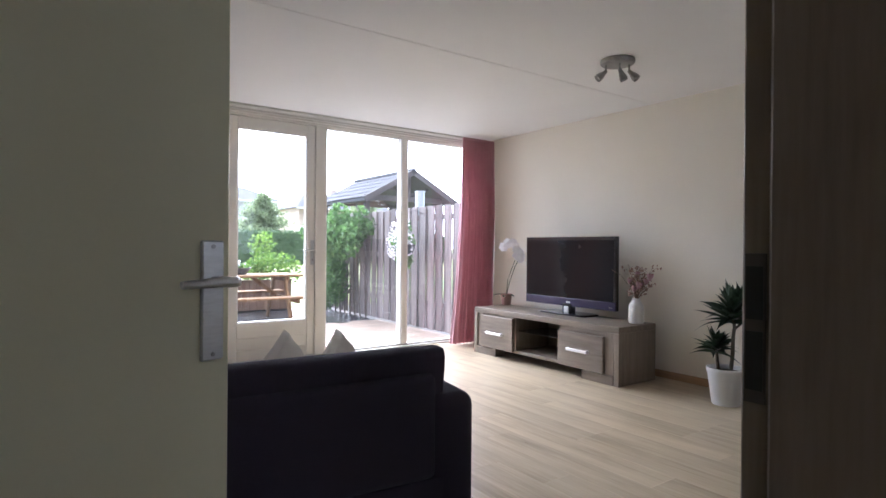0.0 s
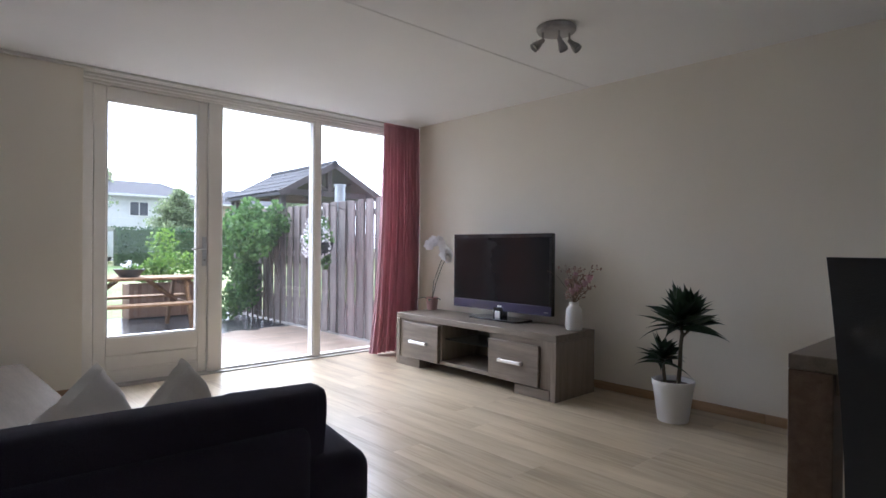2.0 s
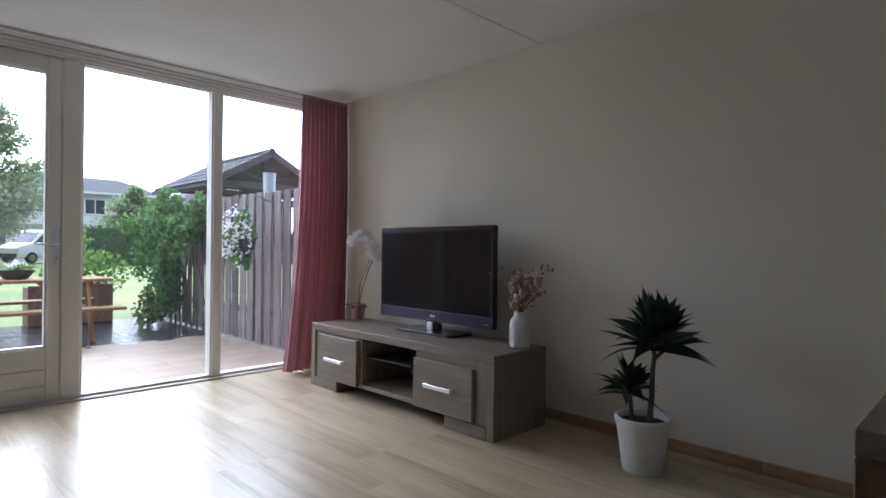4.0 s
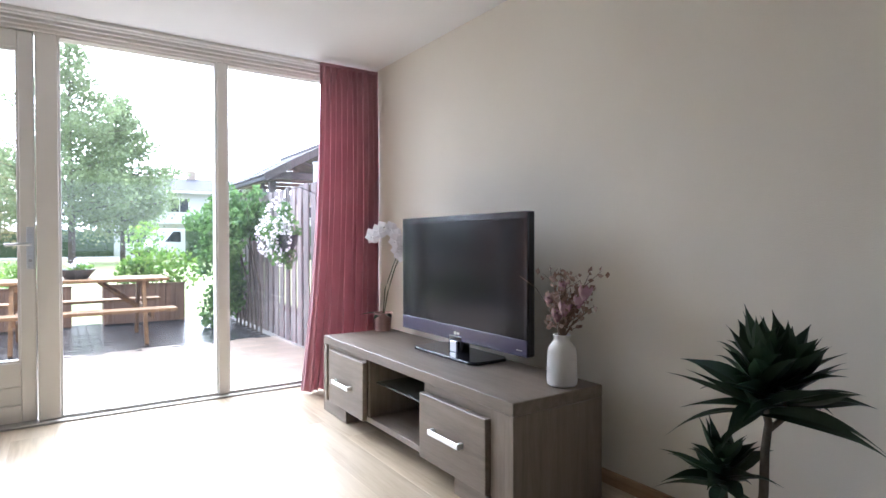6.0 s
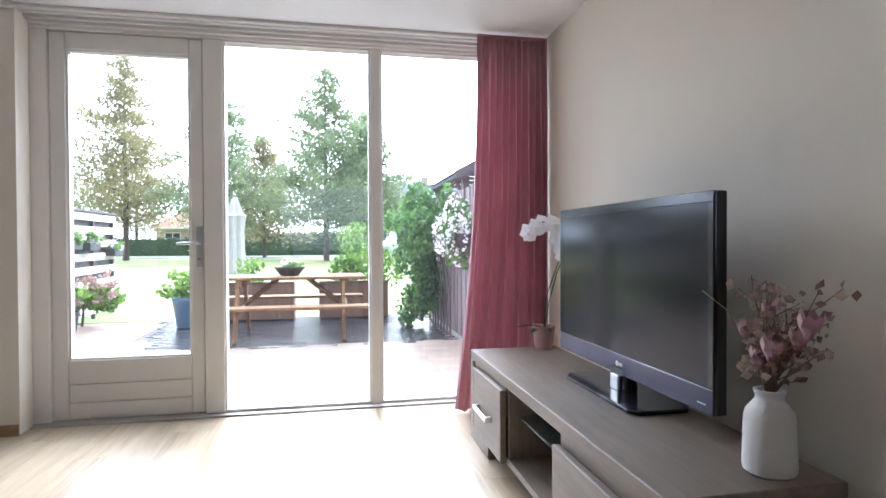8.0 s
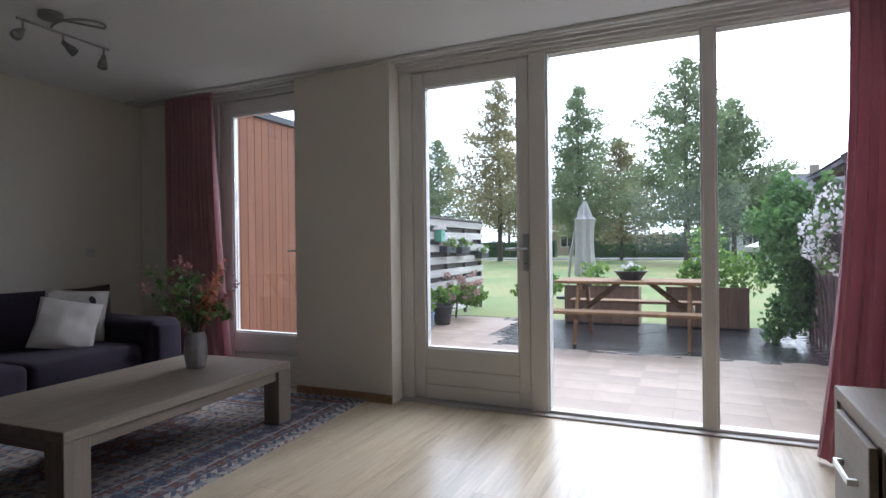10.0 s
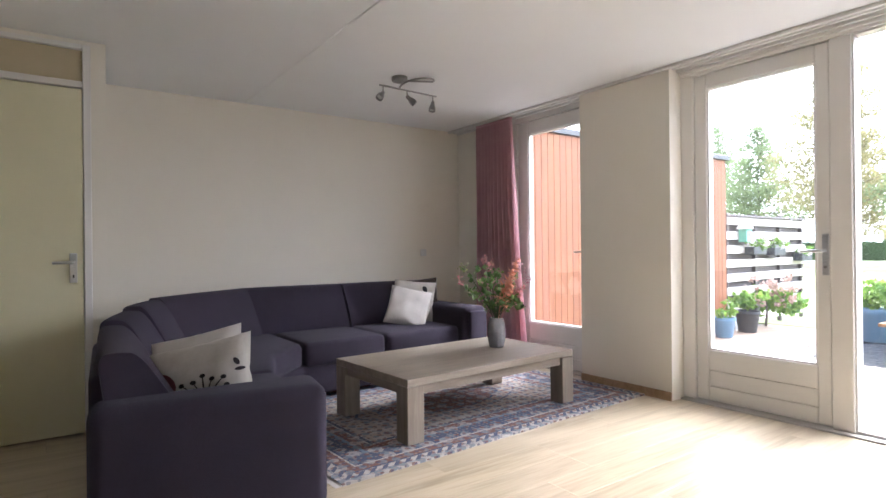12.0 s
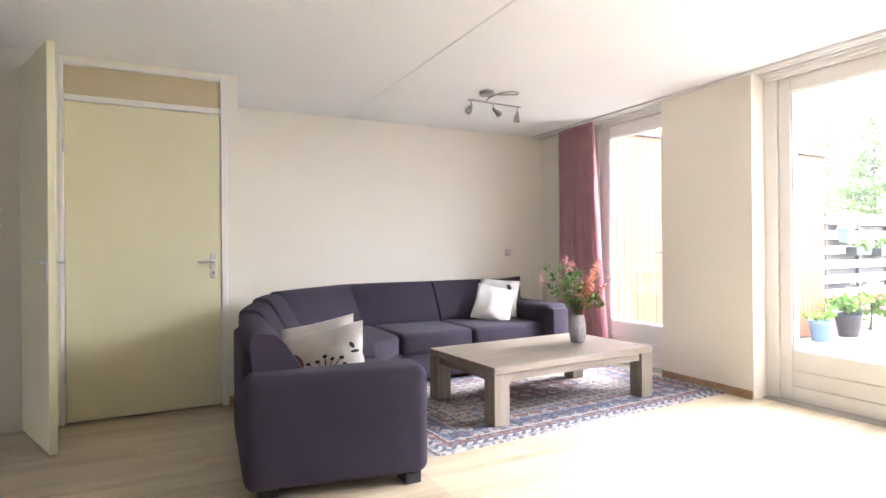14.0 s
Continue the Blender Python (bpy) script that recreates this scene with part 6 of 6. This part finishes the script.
def lattice_screen():
    """Runs on from the annex, away from the house; its face looks across the terrace."""
    at = pose(-0.38, 11.22, 0, 0, 0, 91)
    t = thing("slatted_screen", "bleached horizontal timber slats on dark posts", "fence", at)
    rng = random.Random(17)
    for k in range(8):
        z = G + 0.08 + k * 0.205
        b = part("slat", box(-1.33, -0.011, 0, 1.33, 0.011, 0.118, 0.004), M_LATT, t)
        b.matrix_basis = pose(rng.uniform(-0.02, 0.02), 0, z, 0, rng.uniform(-0.35, 0.35), 0)
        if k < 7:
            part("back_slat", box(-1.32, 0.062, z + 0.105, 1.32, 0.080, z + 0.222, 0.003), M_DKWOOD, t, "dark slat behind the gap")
    for x in (-1.28, -0.42, 0.42, 1.25):
        part("post", box(x, 0.0125, G - 0.1, x + 0.06, 0.0615, 1.60, 0.004), M_DKWOOD, t)
    part("top_rail", box(-1.35, -0.03, G + 1.64, 1.35, 0.085, G + 1.672, 0.004), M_DKWOOD, t, "dark weathered capping board")
    b = thing("bird_house", "mint green bird house with a pale roof on the screen", "bird house", at @ pose(-0.92, -0.075, 1.17))
    part("box", box(-0.08, -0.06, 0, 0.08, 0.06, 0.19, 0.004), M_MINT, b)
    bm = prism([(-0.11, 0.0), (0.11, 0.0), (0.0, 0.085)], 0, 0.16)
    bm.transform(pose(0, 0.08, 0.191, 90, 0, 0))
    part("roof", bm, M_LATT, b)
    part("hole", tube([(0, -0.0605, 0.11), (0, -0.0615, 0.11)], 0.018, 12), M_BLACK, b)
    for x, z in ((-0.62, 0.98), (0.05, 0.96), (1.05, 0.86)):
        f = thing("flower_trough", "small trough of pale flowers hung on the screen", "planter", at @ pose(x, -0.085, z), "flower troughs on the screen")
        part("trough", box(-0.2, -0.07, 0, 0.2, 0.07, 0.12, 0.01, 2), M_DKPOT, f)
        leaf_part("foliage", blob_points(110, (0, -0.02, 0.17), (0.26, 0.14, 0.11), rng), 0.055, M_BUSH, f, rng)
        leaf_part("blossoms", blob_points(160, (0, -0.03, 0.18), (0.27, 0.15, 0.12), rng), 0.045, M_BLOSSOM, f, rng)


def hydrangea():
    t = thing("hydrangea", "hydrangea bush with faded pink heads beside the screen", "shrub", pose(-0.22, 10.75, G))
    rng = random.Random(8)
    leaf_part("foliage", [p for p in blob_points(700, (0, 0, 0.36), (0.55, 0.36, 0.40), rng) if p[2] > 0.0], 0.085, M_BUSH, t, rng)
    for k in range(30):
        a, r = rng.uniform(0, 6.28), rng.uniform(0.15, 0.5)
        leaf_part("flower_head", blob_points(46, (math.cos(a) * r, math.sin(a) * r * 0.7 - 0.08, rng.uniform(0.25, 0.82)), (0.09, 0.09, 0.07), rng), 0.045, M_HYDR, t, rng, "faded hydrangea head")
    part("stems", tube([(0, 0, 0), (0.02, 0, 0.2), (0.0, 0.02, 0.4)], [0.02, 0.015, 0.01], 6), M_BARK, t)


def parasol():
    t = thing("closed_parasol", "folded ivory garden parasol beside the lawn", "parasol", pose(1.22, 14.6, G))
    part("pole", tube([(0, 0, 0), (0, 0, 2.1)], 0.022, 10), M_STEEL, t, smooth=True)
    prof = [(0.03, 2.14), (0.07, 2.05), (0.13, 1.84), (0.14, 1.80), (0.21, 1.74), (0.19, 1.70), (0.17, 1.4), (0.18, 1.0), (0.22, 0.55), (0.20, 0.50), (0, 0.52)]
    bm = lathe(prof, 32)
    for v in bm.verts:
        a = math.atan2(v.co.y, v.co.x)
        f = 1 + 0.16 * math.cos(a * 8) + 0.05 * math.sin(a * 3 + v.co.z * 4)
        v.co.x *= f
        v.co.y *= f
    part("canopy", bm, M_PARASOL, t, "folded ivory canvas", smooth=True)
    part("mast", tube([(-0.42, 0.1, 0.0), (-0.32, 0.08, 1.0), (-0.10, 0.04, 2.0), (0.0, 0.0, 2.2)], 0.03, 8), M_NICKEL, t, "slanting steel mast", smooth=True)
    part("mast_foot", box(-0.62, -0.1, 0, -0.22, 0.3, 0.05, 0.01), M_DKPOT, t)
    part("foot", lathe([(0, 0), (0.24, 0), (0.24, 0.05), (0.06, 0.08), (0.03, 0.2), (0, 0.2)], 20), M_DKPOT, t, smooth=True)


def tree(x, y, h, w, leaf, n, seed, bare=0.16):
    """A tapered trunk with limbs in whorls, and leaf clumps along each limb; conical outline with gaps."""
    t = thing("tree", "tall slender tree with an airy conical crown", "tree", pose(x, y, G - 0.05), "trees along the far edge of the grass")
    rng = random.Random(seed)
    trunk = bmesh.new()
    tube([(0, 0, 0), (0.03, 0, h * 0.3), (-0.05, 0.04, h * 0.6), (0, 0, h * 0.97)], [0.028 * h * 0.55, 0.022 * h * 0.5, 0.012 * h * 0.5, 0.02], 8, trunk)
    part("trunk", trunk, M_BARK, t, smooth=True)
    limbs, pts = bmesh.new(), []
    k = 60
    for i in range(k):
        u = (i + rng.uniform(0, 1)) / k
        z = h * (bare + (0.98 - bare) * u)
        env = (1 - u) ** 0.82 * min(1.0, (u + 0.10) * 5.0)
        r = w * (0.05 + env) * rng.uniform(0.5, 1.2)
        a = i * 2.4 + rng.uniform(-0.4, 0.4)
        tip = Vector((math.cos(a) * r, math.sin(a) * r, z + r * rng.uniform(0.0, 0.45)))
        tube([(0, 0, z), tip * 0.5 + Vector((0, 0, z * 0.5)), tip], [0.05, 0.03, 0.012], 4, limbs)
        m = max(24, int(7.0 * n * (0.14 + env) / k))
        for _ in range(m):
            v = rng.uniform(0.25, 1.05)
            c = Vector((0, 0, z)).lerp(tip, v)
            s = (0.14 + 0.10 * w * (1.1 - v * 0.5)) * (0.45 + 0.55 * (1 - u))
            pts.append((c.x + rng.gauss(0, s), c.y + rng.gauss(0, s), c.z + rng.gauss(0, s * 0.75)))
    part("limbs", limbs, M_BARK, t)
    leaf_part("crown", pts, 0.17, leaf, t, rng)


def hedge(x0, x1, y0, y1, h, seed, label="clipped green hedge beyond the grass"):
    t = thing("hedge", label, "hedge")
    rng = random.Random(seed)
    part("core", box(x0 + 0.12, y0 + 0.15, G, x1 - 0.12, y1 - 0.1, G + h - 0.12), M_HEDGE, t)
    pts = []
    n = int((x1 - x0) * h * 55)
    for _ in range(n):
        pts.append((rng.uniform(x0, x1), y0 + rng.uniform(-0.05, 0.14), G + rng.uniform(0.02, h)))
    for _ in range(n // 3):
        pts.append((rng.uniform(x0, x1), rng.uniform(y0, y1), G + h + rng.uniform(-0.12, 0.06)))
    leaf_part("foliage", pts, 0.17, M_HEDGE, t, rng)


def house(x0, x1, y, storeys, label, wall, roof_h, roof_mat, seed):
    t = thing("house", label, "house")
    rng = random.Random(seed)
    hh = storeys * 2.8
    part("wall", box(x0, y, G - 0.2, x1, y + 8, G + hh), wall, t)
    bm = bmesh.new()
    o = 0.5
    v = [bm.verts.new(p) for p in ((x0 - o, y - o, G + hh), (x1 + o, y - o, G + hh), (x1 + o, y + 8 + o, G + hh), (x0 - o, y + 8 + o, G + hh),
                                   (x0 + 2.2, y + 4, G + hh + roof_h), (x1 - 2.2, y + 4, G + hh + roof_h))]
    for q in ((0, 1, 5, 4), (1, 2, 5), (2, 3, 4, 5), (3, 0, 4), (3, 2, 1, 0)):
        bm.faces.new([v[k] for k in q])
    r = part("roof", bm, roof_mat, t)
    part("fascia", box(x0 - o, y - o - 0.03, G + hh - 0.16, x1 + o, y - o, G + hh + 0.02), M_FRAME, t, "white eaves board")
    cx = (x0 + x1) / 2
    part("chimney", box(cx - 0.35, y + 3.7, G + hh + roof_h - 0.3, cx + 0.35, y + 4.3, G + hh + roof_h + 0.7, 0.02), M_BRICKF, r)
    n = max(2, int((x1 - x0) / 3.0))
    for s in range(storeys):
        for k in range(n):
            xa = x0 + (k + 0.5) * (x1 - x0) / n - 0.8
            z = G + 0.9 + s * 2.8
            w = part("window", box(xa, y - 0.05, z, xa + 1.6, y + 0.02, z + 1.35, 0.01), M_FRAME, t)
            part("pane", box(xa + 0.09, y - 0.06, z + 0.09, xa + 0.76, y - 0.051, z + 1.26), M_WINDARK, w)
            part("pane", box(xa + 0.84, y - 0.06, z + 0.09, xa + 1.51, y - 0.051, z + 1.26), M_WINDARK, w)
    if storeys > 1:
        part("balcony_band", box(x0 - 0.1, y - 0.6, G + 2.7, x1 - (x1 - x0) * 0.4, y - 0.001, G + 3.5, 0.02), M_STUCCO, t)


def van(x, y, turn):
    t = thing("van", "white panel van parked on the far street", "van", pose(x, y, G + 0.02, 0, 0, turn))
    L, W = 4.9, 1.9
    side = [(-2.45, 0.35), (-2.45, 0.85), (-2.2, 1.02), (-1.55, 1.15), (-0.85, 1.90), (-0.5, 2.0), (2.35, 2.0), (2.45, 1.85), (2.45, 0.35)]
    bm = bmesh.new()
    f = bm.faces.new([bm.verts.new((x_, -W / 2, z_)) for x_, z_ in side])
    g = bmesh.ops.extrude_face_region(bm, geom=[f])
    bmesh.ops.translate(bm, verts=[v for v in g["geom"] if isinstance(v, bmesh.types.BMVert)], vec=(0, W, 0))
    bmesh.ops.recalc_face_normals(bm, faces=bm.faces)
    bmesh.ops.bevel(bm, geom=list(bm.edges), offset=0.07, segments=2, affect='EDGES')
    part("body", bm, M_VAN, t, smooth=True)
    for s in (-1, 1):
        bm = bmesh.new()
        q = [(-1.45, 1.15), (-0.82, 1.80), (-0.25, 1.80), (-0.25, 1.12)]
        a = [bm.verts.new((x_, s * (W / 2 + 0.004), z_)) for x_, z_ in q]
        b2 = [bm.verts.new((x_, s * (W / 2 - 0.03), z_)) for x_, z_ in q]
        bm.faces.new(a)
        bm.faces.new(b2[::-1])
        for k in range(4):
            bm.faces.new((a[k], a[(k + 1) % 4], b2[(k + 1) % 4], b2[k]))
        part("side_window", bm, M_WINDARK, t)
    bm = bx(bmesh.new(), -0.46, -0.8, -0.01, 0.46, 0.8, 0.01)
    bm.transform(pose(-1.23, 0, 1.53, 0, -47, 0))
    part("windscreen", bm, M_WINDARK, t)
    part("bumper", box(-2.52, -0.9, 0.32, -2.40, 0.9, 0.58, 0.04, 2), M_DKPOT, t)
    for s in (-1, 1):
        part("headlight", box(-2.475, s * 0.62 - 0.18, 0.74, -2.40, s * 0.62 + 0.18, 0.92, 0.03, 2), M_ALU, t)
        for xx in (-1.55, 1.55):
            w = part("wheel", tube([(xx, s * 0.80, 0.33), (xx, s * 0.97, 0.33)], 0.33, 20), M_RUBBER, t, smooth=True)
            part("rim", tube([(xx, s * 0.96, 0.33), (xx, s * 0.98, 0.33)], 0.20, 16), M_NICKEL, w, smooth=True)


cedar_annex()
side_fence()
climber()
hanging_flowers()
neighbour_roof()
flue()
picnic_table()
table_bowl()
planter_boxes()
potted("potted_plant", "leafy plant in a blue glazed pot on the terrace", pose(1.28, 10.35, G), [(r * 1.05, z * 1.25) for r, z in POT], M_BLUEPOT, M_BUSH, 420, (0, 0, 0.58), (0.42, 0.36, 0.24), 0.085, 41)
potted("potted_plant", "green plant in a pale blue pot by the cedar wall", pose(-0.06, 9.25, G), [(r * 0.72, z * 0.8) for r, z in POT], M_BLUEPOT, M_BUSH, 120, (0, 0, 0.36), (0.19, 0.19, 0.15), 0.06, 42)
potted("potted_plant", "green plant in a dark pot by the cedar wall", pose(-0.10, 9.95, G), [(r * 0.82, z * 0.9) for r, z in POT], M_DKPOT, M_BUSH, 190, (0, 0, 0.44), (0.26, 0.24, 0.19), 0.075, 43)
lattice_screen()
hydrangea()
parasol()
for k, (x, y, h, w, leaf, n) in enumerate(((2.9, 38, 12.2, 4.4, M_TREE, 4200), (5.45, 40, 10.0, 3.6, M_TREE, 3600), (-3.9, 41, 12.2, 3.6, M_TREE, 4000), (-10.3, 43, 14.0, 4.2, M_TREEB, 4200),
                                           (-1.75, 46, 9.2, 4.4, M_TREEB, 3400), (-16.8, 46, 10.5, 3.8, M_TREE, 3000), (6.0, 60, 12.0, 3.6, M_TREE, 2600), (-22, 50, 12, 4.2, M_TREE, 2600), (-8.0, 58, 11, 3.2, M_TREE, 1800), (13.2, 41, 5.0, 2.4, M_TREE, 3000), (24, 46, 6.5, 3.0, M_TREE, 1800), (-15, 60, 12, 3.4, M_TREEB, 1800))):
    tree(x, y, h, w * 1.12, leaf, n, 100 + k, 0.06 if h < 8 else 0.16)
hedge(8.3, 26, 36, 37.2, 2.15, 51)
hedge(-7, 6.0, 54, 55.2, 2.1, 52, "tall clipped green hedge beyond the street")
hedge(-32, -9, 56, 57.2, 1.6, 53, "long green hedge beyond the street")
house(6.0, 19.5, 56, 2, "white two-storey house with a shallow grey roof", M_STUCCO, 1.6, M_ROOF, 3)
house(-15, -5, 66, 1, "low house with an orange tiled roof beyond the street", M_BRICKF, 2.2, M_CEDAR, 5)
house(24, 36, 62, 2, "pale brick house beyond the street", M_BRICKF, 2.0, M_ROOF, 6)
van(8.7, 43.0, 30)


# ---- pieces: floor planks and paving ----
def plank_floor():
    w, ln = 0.193, 1.285
    me = mesh_of("plank", box(-w / 2 + 0.0002, -ln / 2 + 0.0004, -0.0125, w / 2 - 0.0002, ln / 2 - 0.0004, 0.0, 0.0004), M_FLOOR)
    cuts = {}
    rng = random.Random(61)
    x = -1.5 + w / 2
    k = 0
    while x < XE:
        y0 = YS
        y = YS - rng.choice((0.0, 0.32, 0.64, 0.96))
        while y < 5.64:
            a, b = max(y, YS), min(y + ln, 5.639)
            if b - a > 0.05:
                if b - a > ln - 0.002:
                    o = new("plank", me)
                else:
                    key = round(b - a, 3)
                    if key not in cuts:
                        cuts[key] = mesh_of("plank", box(-w / 2 + 0.0002, -key / 2 + 0.0004, -0.0125, w / 2 - 0.0002, key / 2 - 0.0004, 0.0, 0.0004), M_FLOOR)
                    o = new("plank", cuts[key])
                o.parent = floor
                o.location = (x, (a + b) / 2, 0)
            y += ln
        x += w
        k += 1


def paving():
    terrace = structure("pavement", box(-1.0, 5.91, G - 0.05, 4.76, 8.52, G - 0.0012), M_SLABJ, "sandy concrete terrace slabs, damp", "paving")
    sx, sy = 0.30, 0.30
    me = mesh_of("slab", box(-sx / 2 + 0.0007, -sy / 2 + 0.0007, -0.03, sx / 2 - 0.0007, sy / 2 - 0.0007, 0, 0.0012), M_SLAB)
    rng = random.Random(71)
    n = 0
    for j in range(17):
        for i in range(-1, 17):
            x, y = -0.15 + i * sx, 6.06 + j * sy
            if x < -0.31 or x > 4.70 or (y > 8.5 and x > 1.2 - (y - 8.5) * 0.2):
                continue
            o = new("slab", me)
            o.parent = terrace
            o.matrix_basis = pose(x, y, G + rng.uniform(-0.0004, 0.0004), rng.uniform(-0.12, 0.12), rng.uniform(-0.12, 0.12), 0)
            n += 1
    yard = structure("pavement_dark", box(0.6, 8.53, G - 0.05, 4.76, 11.14, G - 0.010), M_JOINT, "dark clinker paving, shiny with rain", "paving")
    bw, bl = 0.10, 0.21
    brick = box(-bl / 2 + 0.0045, -bw / 2 + 0.0045, -0.03, bl / 2 - 0.0045, bw / 2 - 0.0045, 0, 0.005)
    me = mesh_of("brick", brick, M_CLINKER)
    rest = []
    count = 0
    for j in range(26):
        y = 8.50 + j * bw
        for i in range(20):
            x = 0.75 + i * bl + (bl / 2 if j % 2 else 0)
            if x > 4.68 or x < 1.28 - (y - 8.5) * 0.2:
                continue
            z = G + rng.uniform(-0.002, 0.002)
            if count < 290:
                o = new("brick", me)
                o.parent = yard
                o.matrix_basis = pose(x, y, z, rng.uniform(-0.5, 0.5), rng.uniform(-0.4, 0.4), rng.uniform(-0.4, 0.4))
            else:
                rest.append((x, y, z))
            count += 1
    vs, fs = [], []
    for x, y, z in rest:
        k = len(vs)
        a, b = bl / 2 - 0.0045, bw / 2 - 0.0045
        dz = rng.uniform(-0.0012, 0.0012)
        for sz, t_ in ((-0.03, 0.0), (0.0, 0.003)):
            vs += [(x - a + t_, y - b + t_, z + sz - dz), (x + a - t_, y - b + t_, z + sz + dz), (x + a - t_, y + b - t_, z + sz + dz), (x - a + t_, y + b - t_, z + sz - dz)]
        fs += [(k + 4, k + 5, k + 6, k + 7), (k, k + 1, k + 5, k + 4), (k + 1, k + 2, k + 6, k + 5), (k + 2, k + 3, k + 7, k + 6), (k + 3, k, k + 4, k + 7)]
    me = bpy.data.meshes.new("clinkers")
    me.from_pydata(vs, [], fs)
    me.materials.append(M_CLINKER)
    tagged(new("clinkers", me), "", "", "", "stuff").parent = yard


plank_floor()
paving()
